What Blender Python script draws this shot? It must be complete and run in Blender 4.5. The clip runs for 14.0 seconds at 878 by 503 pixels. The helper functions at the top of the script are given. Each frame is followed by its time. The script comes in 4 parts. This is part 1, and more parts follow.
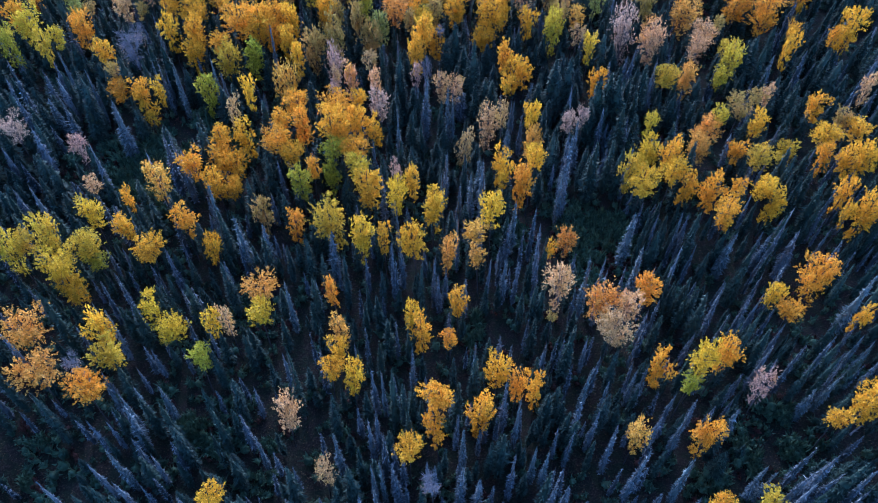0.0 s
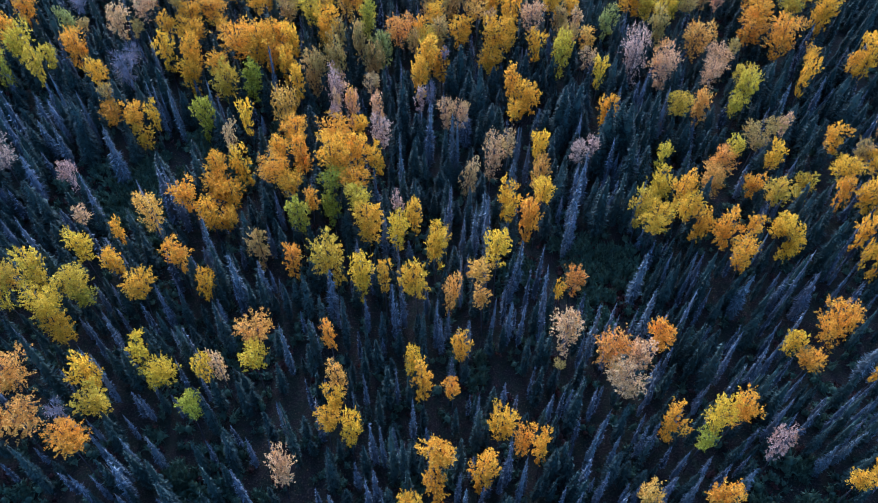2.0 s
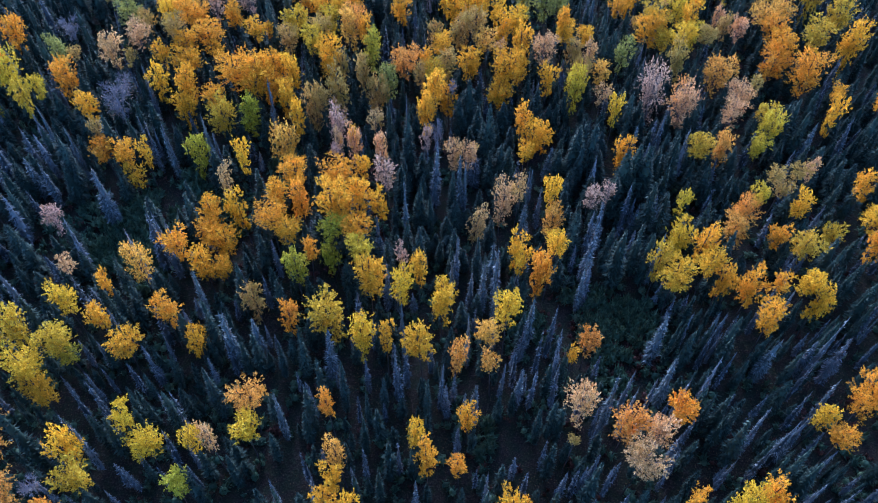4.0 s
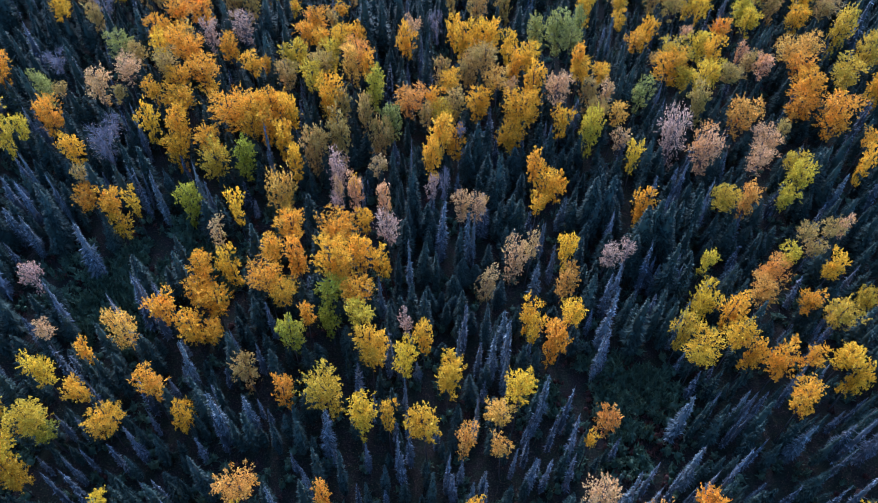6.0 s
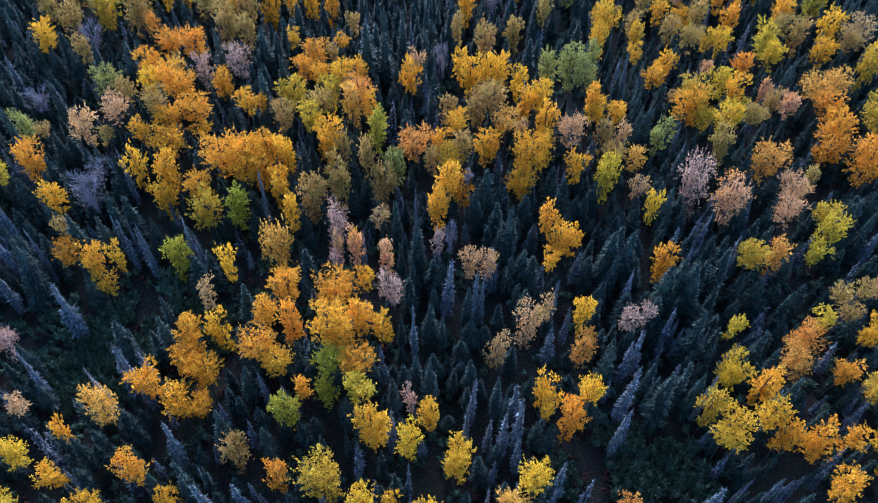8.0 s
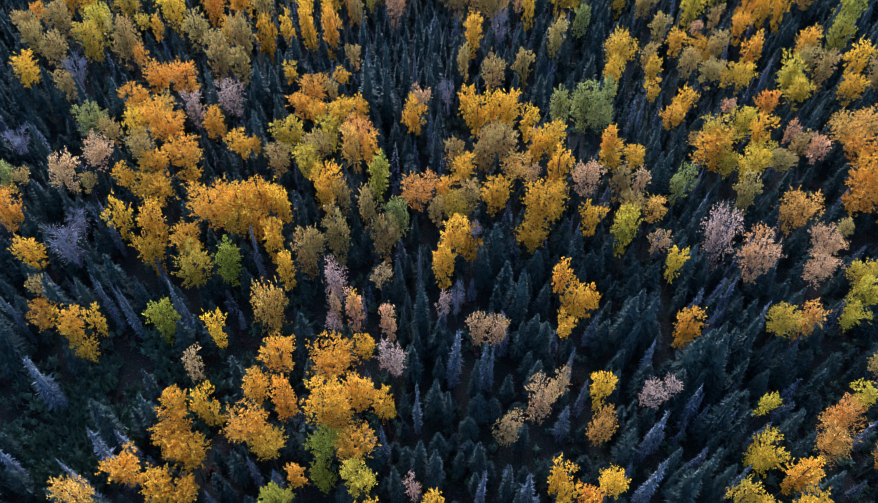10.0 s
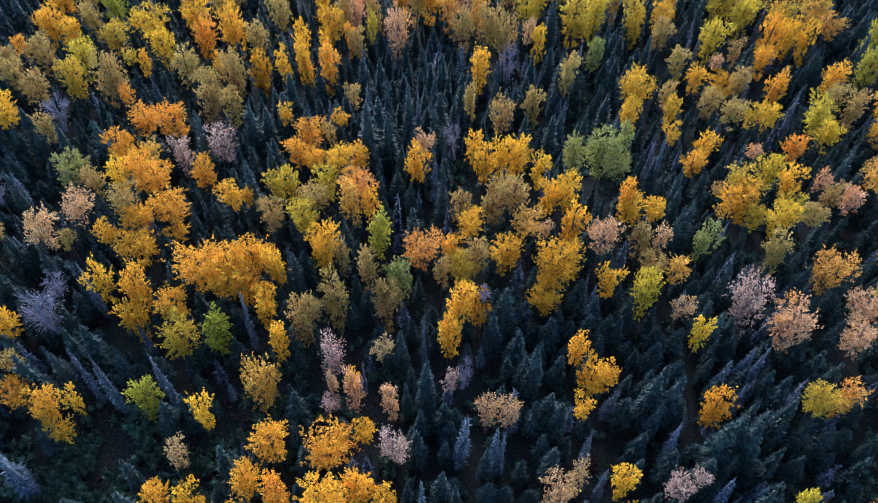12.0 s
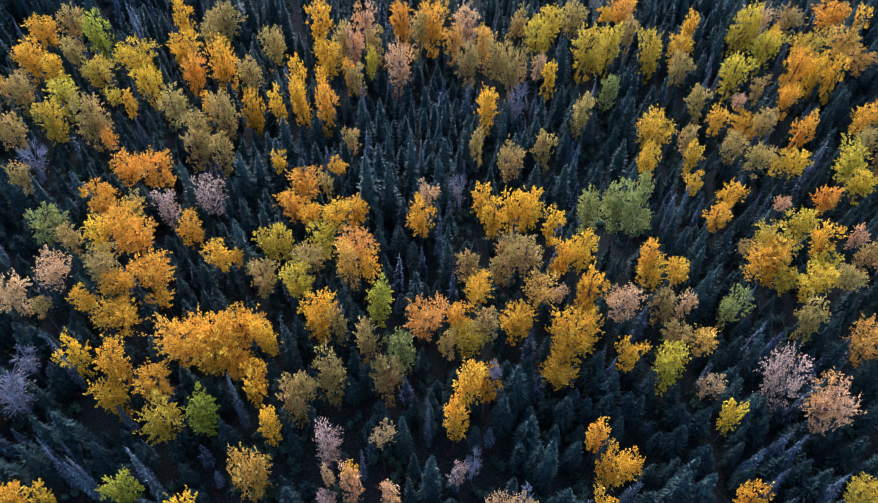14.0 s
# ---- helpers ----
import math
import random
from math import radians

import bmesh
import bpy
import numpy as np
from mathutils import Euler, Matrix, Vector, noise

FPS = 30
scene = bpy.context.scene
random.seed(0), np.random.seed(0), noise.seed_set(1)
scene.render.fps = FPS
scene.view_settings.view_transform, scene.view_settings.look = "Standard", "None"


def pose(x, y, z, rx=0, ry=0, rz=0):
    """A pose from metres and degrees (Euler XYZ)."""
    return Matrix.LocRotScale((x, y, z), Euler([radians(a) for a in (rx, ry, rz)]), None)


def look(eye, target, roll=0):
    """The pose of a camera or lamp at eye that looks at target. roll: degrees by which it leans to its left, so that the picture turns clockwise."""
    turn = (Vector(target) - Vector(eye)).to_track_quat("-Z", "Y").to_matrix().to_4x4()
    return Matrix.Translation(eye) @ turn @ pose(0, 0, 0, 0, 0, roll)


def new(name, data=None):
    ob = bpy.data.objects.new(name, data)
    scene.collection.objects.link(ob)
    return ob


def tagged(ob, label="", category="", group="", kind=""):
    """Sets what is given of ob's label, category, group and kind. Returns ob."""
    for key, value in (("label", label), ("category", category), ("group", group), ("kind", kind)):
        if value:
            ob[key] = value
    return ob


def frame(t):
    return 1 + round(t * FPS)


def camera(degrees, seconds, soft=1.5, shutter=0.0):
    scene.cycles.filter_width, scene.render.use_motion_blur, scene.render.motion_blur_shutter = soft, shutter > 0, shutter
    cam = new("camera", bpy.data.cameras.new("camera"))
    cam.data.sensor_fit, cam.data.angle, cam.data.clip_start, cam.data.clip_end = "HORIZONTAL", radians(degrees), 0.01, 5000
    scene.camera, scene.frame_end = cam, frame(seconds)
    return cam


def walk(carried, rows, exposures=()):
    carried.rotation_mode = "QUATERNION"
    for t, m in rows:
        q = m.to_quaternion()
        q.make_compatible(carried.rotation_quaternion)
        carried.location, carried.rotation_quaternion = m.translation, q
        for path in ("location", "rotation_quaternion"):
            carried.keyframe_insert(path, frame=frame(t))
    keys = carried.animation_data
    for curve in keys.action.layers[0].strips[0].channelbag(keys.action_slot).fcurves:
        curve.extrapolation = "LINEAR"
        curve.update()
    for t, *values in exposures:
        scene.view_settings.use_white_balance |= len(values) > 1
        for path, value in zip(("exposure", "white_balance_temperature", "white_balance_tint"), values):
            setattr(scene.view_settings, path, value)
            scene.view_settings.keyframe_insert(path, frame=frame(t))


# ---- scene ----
cam = camera(62.1, 14.0, soft=1.05)
METRES, EYE, TILT, LEAN, TURN = 52.0, 62.0, 0.0, 0.0, 0.0
ROWS = [
    (0.0, 0.0, 0.0, 0.0, 0.41, -50.59, -0.34),
    (0.5, 0.0001, 0.0185, -0.0006, 0.51, -50.61, -0.38),
    (1.0, -0.0002, 0.0414, -0.001, 0.63, -50.64, -0.43),
    (1.5, -0.001, 0.0676, -0.0013, 0.78, -50.66, -0.49),
    (2.0, -0.0023, 0.0966, -0.0012, 0.96, -50.68, -0.56),
    (2.5, -0.0041, 0.1275, -0.0012, 1.12, -50.69, -0.63),
    (3.0, -0.0062, 0.1601, -0.001, 1.28, -50.71, -0.68),
    (5.5, -0.0211, 0.3425, -0.0021, 1.92, -50.78, -0.92),
    (6.0, -0.0245, 0.3818, -0.0027, 2.01, -50.82, -0.94),
    (6.5, -0.0282, 0.4173, -0.0042, 2.07, -50.81, -0.96),
    (7.0, -0.0319, 0.4534, -0.0058, 2.13, -50.82, -0.99),
    (7.5, -0.0357, 0.4927, -0.0075, 2.18, -50.82, -1.0),
    (8.0, -0.0389, 0.5295, -0.0089, 2.23, -50.85, -0.99),
    (10.5, -0.0561, 0.722, -0.0162, 2.47, -51.02, -0.99),
    (11.0, -0.0598, 0.7628, -0.0179, 2.5, -51.05, -0.97),
    (11.5, -0.0631, 0.8002, -0.0197, 2.52, -51.06, -0.95),
    (12.0, -0.0668, 0.838, -0.0212, 2.52, -51.09, -0.94),
    (12.5, -0.0704, 0.8782, -0.0229, 2.53, -51.11, -0.93),
    (13.0, -0.0739, 0.9185, -0.0247, 2.54, -51.13, -0.91),
    (13.5, -0.0773, 0.9556, -0.0265, 2.55, -51.15, -0.9),
    (14.0, -0.081, 0.9959, -0.0284, 2.56, -51.17, -0.88),
]
EXPOSURES = [(0.0, 1.55, 4640, 17), (7.0, 1.57, 4940, 17), (14.0, 1.64, 5180, 17)]
walk(cam, [(t, pose(0, 0, EYE, TILT, LEAN, TURN) @ pose(METRES * x, METRES * y, METRES * z, 90 + pitch, roll, yaw)) for t, x, y, z, yaw, pitch, roll in ROWS], EXPOSURES)

SUN_UP, SUN_ROUND, SUN_POWER, SUN_WIDE, SKY_POWER = 22.0, 352.0, 2.1, 32.0, 0.12
CROWN_WIDE, CROWN_TALL = 1.26, 1.28
GREY_SHARE = 0.22
# ---------------------------------------------------------------- world, sun, exposure
world = bpy.data.worlds.new("dusk_sky")
scene.world = world
world.use_nodes = True
wn, wl = world.node_tree.nodes, world.node_tree.links
sky = wn.new("ShaderNodeTexSky")
sky.sky_type, sky.sun_disc = "NISHITA", False
sky.sun_elevation, sky.sun_rotation = radians(SUN_UP), radians(SUN_ROUND)
sky.air_density, sky.dust_density, sky.ozone_density = 1.0, 1.0, 2.0
wl.new(sky.outputs["Color"], wn["Background"].inputs["Color"])
wn["Background"].inputs["Strength"].default_value = SKY_POWER
sun_data = bpy.data.lights.new("sun", "SUN")
sun_data.energy, sun_data.angle, sun_data.color = SUN_POWER, radians(SUN_WIDE), (1.0, 0.94, 0.86)
sun = new("sun", sun_data)
sun.matrix_world = look((0, 0, 80), (math.sin(radians(SUN_ROUND)) * -50, math.cos(radians(SUN_ROUND)) * -50, 80 - 50 * math.tan(radians(SUN_UP))))


# ---------------------------------------------------------------- materials
def material(name, rough=0.8):
    m = bpy.data.materials.new(name)
    m.use_nodes = True
    n = m.node_tree.nodes
    p = n["Principled BSDF"]
    p.inputs["Roughness"].default_value = rough
    p.inputs["Specular IOR Level"].default_value = 0.25
    return m, n, m.node_tree.links, p


def ramp(n, stops):
    r = n.new("ShaderNodeValToRGB")
    while len(r.color_ramp.elements) < len(stops):
        r.color_ramp.elements.new(0.5)
    for e, (at, c) in zip(r.color_ramp.elements, stops):
        e.position, e.color = at, (*c, 1)
    return r


def noise_tex(n, l, scale, detail=4, rough=0.6, coord="Object"):
    tc, t = n.new("ShaderNodeTexCoord"), n.new("ShaderNodeTexNoise")
    t.inputs["Scale"].default_value, t.inputs["Detail"].default_value, t.inputs["Roughness"].default_value = scale, detail, rough
    l.new(tc.outputs[coord], t.inputs["Vector"])
    return t


def mixed(n, l, kind, fac, a, b):
    m = n.new("ShaderNodeMix")
    m.data_type, m.blend_type = "RGBA", kind
    for value, at in ((fac, 0), (a, 6), (b, 7)):
        if hasattr(value, "is_linked"):
            l.new(value, m.inputs[at])
        elif at == 0:
            m.inputs[0].default_value = value
        else:
            m.inputs[at].default_value = (*value, 1)
    return m.outputs[2]


def foliage(name, tones, leaf_spread=0.4, tree_hue=0.012, sheen=0.12, through_light=0.35, patch=None, patch_at=0.6, clump_size=3.2):
    """Leaves: a tone picked leaf by leaf, a hue and value that drift from tree to tree, and patches of another tone in
    the crown. Light and shade between clumps are painted into the colour too.
    """
    m, n, l, p = material(name, 0.7)
    geo, info = n.new("ShaderNodeNewGeometry"), n.new("ShaderNodeObjectInfo")
    tone = ramp(n, [(i / max(1, len(tones) - 1), c) for i, c in enumerate(tones)])
    l.new(geo.outputs["Random Per Island"], tone.inputs["Fac"])
    colour = tone.outputs["Color"]
    if patch:
        spots = noise_tex(n, l, 0.9, 2)
        spots.noise_dimensions = "4D"
        l.new(info.outputs["Random"], spots.inputs["W"])
        edge = ramp(n, [(patch_at - 0.08, (0, 0, 0)), (patch_at + 0.1, (1, 1, 1))])
        l.new(spots.outputs["Fac"], edge.inputs["Fac"])
        colour = mixed(n, l, "MIX", edge.outputs["Color"], colour, patch)
    # clump-sized noise darkens and lifts the colour, as painted shade between tufts
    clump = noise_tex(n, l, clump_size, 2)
    painted_shade = ramp(n, [(0.36, (0.78, 0.75, 0.73)), (0.5, (1, 1, 1)), (0.66, (1.18, 1.18, 1.2))])
    l.new(clump.outputs["Fac"], painted_shade.inputs["Fac"])
    colour = mixed(n, l, "MULTIPLY", 1.0, colour, painted_shade.outputs["Color"])
    hsv = n.new("ShaderNodeHueSaturation")
    l.new(colour, hsv.inputs["Color"])
    hue, val = n.new("ShaderNodeMapRange"), n.new("ShaderNodeMapRange")
    hue.inputs["To Min"].default_value, hue.inputs["To Max"].default_value = 0.5 - tree_hue, 0.5 + tree_hue
    val.inputs["To Min"].default_value, val.inputs["To Max"].default_value = 1 - leaf_spread / 2, 1 + leaf_spread / 2
    l.new(info.outputs["Random"], hue.inputs["Value"])
    jitter = n.new("ShaderNodeMath")
    jitter.operation = "FRACT"
    times = n.new("ShaderNodeMath")
    times.operation, times.inputs[1].default_value = "MULTIPLY", 37.7
    l.new(geo.outputs["Random Per Island"], times.inputs[0])
    l.new(times.outputs[0], jitter.inputs[0])
    l.new(jitter.outputs[0], val.inputs["Value"])
    l.new(hue.outputs[0], hsv.inputs["Hue"])
    l.new(val.outputs[0], hsv.inputs["Value"])
    l.new(hsv.outputs["Color"], p.inputs["Base Color"])
    p.inputs["Specular IOR Level"].default_value = sheen
    if through_light:
        tr, mix, out = n.new("ShaderNodeBsdfTranslucent"), n.new("ShaderNodeMixShader"), n["Material Output"]
        l.new(hsv.outputs["Color"], tr.inputs["Color"])
        mix.inputs[0].default_value = through_light
        l.new(p.outputs[0], mix.inputs[1])
        l.new(tr.outputs[0], mix.inputs[2])
        l.new(mix.outputs[0], out.inputs["Surface"])
    return m


def bark(name, pale, dark, scale=3.0):
    m, n, l, p = material(name, 0.9)
    t = noise_tex(n, l, scale, 5)
    r = ramp(n, [(0.35, dark), (0.55, pale), (0.8, [c * 1.15 for c in pale])])
    l.new(t.outputs["Fac"], r.inputs["Fac"])
    l.new(r.outputs["Color"], p.inputs["Base Color"])
    b = n.new("ShaderNodeBump")
    b.inputs["Strength"].default_value, b.inputs["Distance"].default_value = 0.6, 0.02
    l.new(t.outputs["Fac"], b.inputs["Height"])
    l.new(b.outputs[0], p.inputs["Normal"])
    return m


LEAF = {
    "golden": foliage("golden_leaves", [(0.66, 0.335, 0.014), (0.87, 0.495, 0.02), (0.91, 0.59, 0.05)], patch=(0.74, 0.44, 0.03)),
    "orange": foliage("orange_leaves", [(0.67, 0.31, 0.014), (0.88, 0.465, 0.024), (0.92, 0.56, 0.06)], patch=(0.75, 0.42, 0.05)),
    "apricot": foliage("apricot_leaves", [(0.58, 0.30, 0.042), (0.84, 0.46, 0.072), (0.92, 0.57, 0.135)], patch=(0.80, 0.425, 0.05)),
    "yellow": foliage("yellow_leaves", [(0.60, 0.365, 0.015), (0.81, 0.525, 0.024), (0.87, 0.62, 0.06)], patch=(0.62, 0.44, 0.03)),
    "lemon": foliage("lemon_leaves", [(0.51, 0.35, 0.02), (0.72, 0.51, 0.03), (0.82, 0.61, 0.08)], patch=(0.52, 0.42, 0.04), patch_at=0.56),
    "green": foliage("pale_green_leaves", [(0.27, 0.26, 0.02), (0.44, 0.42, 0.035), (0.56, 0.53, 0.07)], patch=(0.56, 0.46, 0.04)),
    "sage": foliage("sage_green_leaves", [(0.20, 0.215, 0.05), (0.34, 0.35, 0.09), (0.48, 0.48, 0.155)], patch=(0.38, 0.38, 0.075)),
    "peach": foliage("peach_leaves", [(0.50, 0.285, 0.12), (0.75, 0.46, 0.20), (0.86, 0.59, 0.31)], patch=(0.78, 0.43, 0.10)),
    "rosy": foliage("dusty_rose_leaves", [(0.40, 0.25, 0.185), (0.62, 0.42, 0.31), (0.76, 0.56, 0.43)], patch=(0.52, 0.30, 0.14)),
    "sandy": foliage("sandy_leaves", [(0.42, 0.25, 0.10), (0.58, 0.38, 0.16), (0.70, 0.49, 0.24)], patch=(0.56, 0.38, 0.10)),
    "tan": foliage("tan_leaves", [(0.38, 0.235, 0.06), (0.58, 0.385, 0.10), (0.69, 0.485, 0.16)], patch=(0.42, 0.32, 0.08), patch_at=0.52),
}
NEEDLE_GREEN = foliage("green_spruce_needles", [(0.015, 0.031, 0.027), (0.031, 0.055, 0.047), (0.066, 0.100, 0.084)], 0.6, 0.03, 0.2, 0.0, clump_size=1.1)
NEEDLE_GREY = foliage("grey_spruce_needles", [(0.040, 0.057, 0.067), (0.087, 0.114, 0.128), (0.26, 0.295, 0.32)], 0.6, 0.03, 0.2, 0.0, clump_size=1.1)
SHRUB_LEAF = foliage("shrub_leaves", [(0.038, 0.072, 0.046), (0.078, 0.135, 0.082), (0.15, 0.215, 0.125)], 0.6, 0.03, 0.3, 0.15)
RUSSET_LEAF = foliage("russet_shrub_leaves", [(0.05, 0.022, 0.018), (0.10, 0.048, 0.038), (0.18, 0.095, 0.07)], 0.6, 0.03, 0.2, 0.15)
ASPEN_BARK = bark("pale_aspen_bark", (0.085, 0.078, 0.082), (0.03, 0.028, 0.03))
SPRUCE_BARK = bark("grey_spruce_bark", (0.17, 0.14, 0.13), (0.05, 0.04, 0.035))
MAUVE_TWIG = bark("mauve_grey_twigs", (0.17, 0.145, 0.15), (0.08, 0.068, 0.07))
DEAD_WOOD = bark("weathered_wood", (0.29, 0.285, 0.33), (0.14, 0.14, 0.16), 2.0)


def ground_material():
    m, n, l, p = material("moss_and_leaf_litter", 0.95)
    big, mid, fine = noise_tex(n, l, 0.12, 4), noise_tex(n, l, 0.9, 6), noise_tex(n, l, 7.0, 6, 0.7)
    moss = ramp(n, [(0.35, (0.008, 0.012, 0.008)), (0.52, (0.02, 0.026, 0.016)), (0.68, (0.055, 0.062, 0.036))])
    soil = ramp(n, [(0.35, (0.010, 0.008, 0.008)), (0.52, (0.028, 0.022, 0.019)), (0.68, (0.095, 0.072, 0.058))])
    l.new(fine.outputs["Fac"], moss.inputs["Fac"])
    l.new(fine.outputs["Fac"], soil.inputs["Fac"])
    where = ramp(n, [(0.42, (0, 0, 0)), (0.58, (1, 1, 1))])
    l.new(mid.outputs["Fac"], where.inputs["Fac"])
    base = mixed(n, l, "MIX", where.outputs["Color"], moss.outputs["Color"], soil.outputs["Color"])
    tc, v = n.new("ShaderNodeTexCoord"), n.new("ShaderNodeTexVoronoi")
    v.inputs["Scale"].default_value = 3.6
    l.new(tc.outputs["Object"], v.inputs["Vector"])
    fleck = ramp(n, [(0.13, (1, 1, 1)), (0.19, (0, 0, 0))])
    l.new(v.outputs["Distance"], fleck.inputs["Fac"])
    patch = ramp(n, [(0.38, (0, 0, 0)), (0.55, (1, 1, 1))])
    l.new(big.outputs["Fac"], patch.inputs["Fac"])
    both = mixed(n, l, "MULTIPLY", 1.0, fleck.outputs["Color"], patch.outputs["Color"])
    base = mixed(n, l, "MIX", both, base, (0.17, 0.11, 0.05))
    l.new(base, p.inputs["Base Color"])
    b = n.new("ShaderNodeBump")
    b.inputs["Strength"].default_value, b.inputs["Distance"].default_value = 1.0, 0.15
    l.new(mid.outputs["Fac"], b.inputs["Height"])
    l.new(b.outputs[0], p.inputs["Normal"])
    return m


GROUND = ground_material()


# ---------------------------------------------------------------- mesh helpers
def mesh_of(name, verts, faces, mat):
    me = bpy.data.meshes.new(name)
    me.from_pydata([tuple(v) for v in verts], [], faces)
    me.materials.append(mat)
    me.update()
    return me


def bulk_mesh(name, verts, tris, mat):
    """A mesh from arrays of corners and triangles."""
    me = bpy.data.meshes.new(name)
    me.vertices.add(len(verts))
    me.vertices.foreach_set("co", np.ascontiguousarray(verts, dtype=np.float32).ravel())
    me.loops.add(tris.size)
    me.loops.foreach_set("vertex_index", np.ascontiguousarray(tris, dtype=np.int32).ravel())
    me.polygons.add(len(tris))
    me.polygons.foreach_set("loop_start", np.arange(0, tris.size, 3, dtype=np.int32))
    me.materials.append(mat)
    me.update(calc_edges=True)
    return me


class Build:
    """Collects corners and triangles of one part."""

    def __init__(self):
        self.v, self.f = [], []

    def add(self, verts, faces):
        k = len(self.v)
        self.v.extend(verts)
        self.f.extend(tuple(k + i for i in f) for f in faces)

    def tube(self, points, radii, sides=5):
        rings = []
        k = len(self.v)
        for i, (p, r) in enumerate(zip(points, radii)):
            along = (points[min(i + 1, len(points) - 1)] - points[max(i - 1, 0)]).normalized()
            u = along.orthogonal().normalized()
            w = along.cross(u)
            for s in range(sides):
                a = 2 * math.pi * s / sides
                self.v.append(p + (u * math.cos(a) + w * math.sin(a)) * r)
        for i in range(len(points) - 1):
            for s in range(sides):
                a, b = k + i * sides + s, k + i * sides + (s + 1) % sides
                self.f += [(a, b, b + sides), (a, b + sides, a + sides)]

    def mesh(self, name, mat):
        return bulk_mesh(name, np.array([tuple(v) for v in self.v]), np.array(self.f), mat)


def direction(rng, up=0.0):
    while True:
        d = Vector((rng.uniform(-1, 1), rng.uniform(-1, 1), rng.uniform(-1, 1)))
        if 0.05 < d.length < 1:
            d.normalize()
            return (d + Vector((0, 0, up))).normalized()


def leaf_spray(b, at, along, size, rng):
    """A small spray of leaves: one short, broad blade."""
    side = along.cross(direction(rng)).normalized() * size * rng.uniform(0.34, 0.5)
    b.add([at - side * 0.75, at + along * size * 0.4 + side, at + along * size], [(0, 1, 2)])


def aspen_crown(seed, leaves, size, lobes):
    """Leaves of a crown one unit in half-width and half-height: rounded, overlapping lobes with a loose, dotted edge and a few gaps."""
    rng = random.Random(seed)
    b = Build()
    centres, gap, stretch = [], rng.uniform(0, 6.28), rng.uniform(0.86, 1.16)
    for i in range(lobes):
        a = 2.4 * i + rng.uniform(-0.7, 0.7)
        z = -0.75 + 1.4 * (i + 0.5) / lobes + rng.uniform(-0.15, 0.15)
        wide = math.sqrt(max(0.06, 1 - (z * 0.9) ** 2)) * (0.8 + 0.25 * z if z < 0 else 0.9)
        if z < 0.45 and math.cos(a - gap) > 0.84:
            a += 1.3
        out = wide * rng.uniform(0.25, 0.78)
        centres.append((Vector((out * math.cos(a) * stretch, out * math.sin(a) / stretch, z)) * 0.92, rng.uniform(0.28, 0.46)))
    for _ in range(3):
        a, out = rng.uniform(0, 6.28), rng.uniform(0.1, 0.4)
        centres.append((Vector((out * math.cos(a), out * math.sin(a), rng.uniform(-1.3, -0.9))), rng.uniform(0.14, 0.24)))
    tufts = []
    for c, r in centres:
        for _ in range(int(7 + 105 * r * r)):
            d = direction(rng, 0.35)
            out = rng.uniform(0.5, 1.0) if rng.random() < 0.88 else rng.uniform(1.0, 1.35)
            tufts.append((c + d * r * out, (d + Vector((c.x, c.y, 0)) * 0.5 + Vector((0, 0, 0.4))).normalized()))
    for i in range(leaves):
        c, axis = tufts[i % len(tufts)]
        along = (axis * 0.85 + direction(rng) * 0.85).normalized()
        leaf_spray(b, c + direction(rng) * rng.uniform(0.01, 0.06) + axis * rng.uniform(-0.12, 0.1), along, size * rng.uniform(0.6, 1.3), rng)
    return b, centres


def aspen_limbs(seed, centres, twigs, fine=1.0):
    """Trunk top and limbs inside the same crown, rising to its lobes."""
    rng = random.Random(seed)
    b = Build()
    b.tube([Vector((0, 0, -1.35)), Vector((0.03, -0.02, -0.2)), Vector((0, 0.02, 0.75))], [0.06, 0.045, 0.012], 5)
    for c, r in centres:
        root = Vector((0, 0, max(-1.3, c.z - 0.5)))
        mid = root.lerp(c, 0.5) + Vector((0, 0, -0.06))
        b.tube([root, mid, c + Vector((0, 0, r * 0.6))], [0.028 * fine, 0.018 * fine, 0.006], 3)
    for _ in range(twigs):
        c, r = rng.choice(centres)
        d = direction(rng, 0.5)
        start = c * rng.uniform(0.6, 1.0)
        end = c + d * r * rng.uniform(0.7, 1.15)
        b.tube([start, start.lerp(end, 0.55) + direction(rng) * 0.04, end], [0.011 * fine, 0.008 * fine, 0.004], 3)
    return b


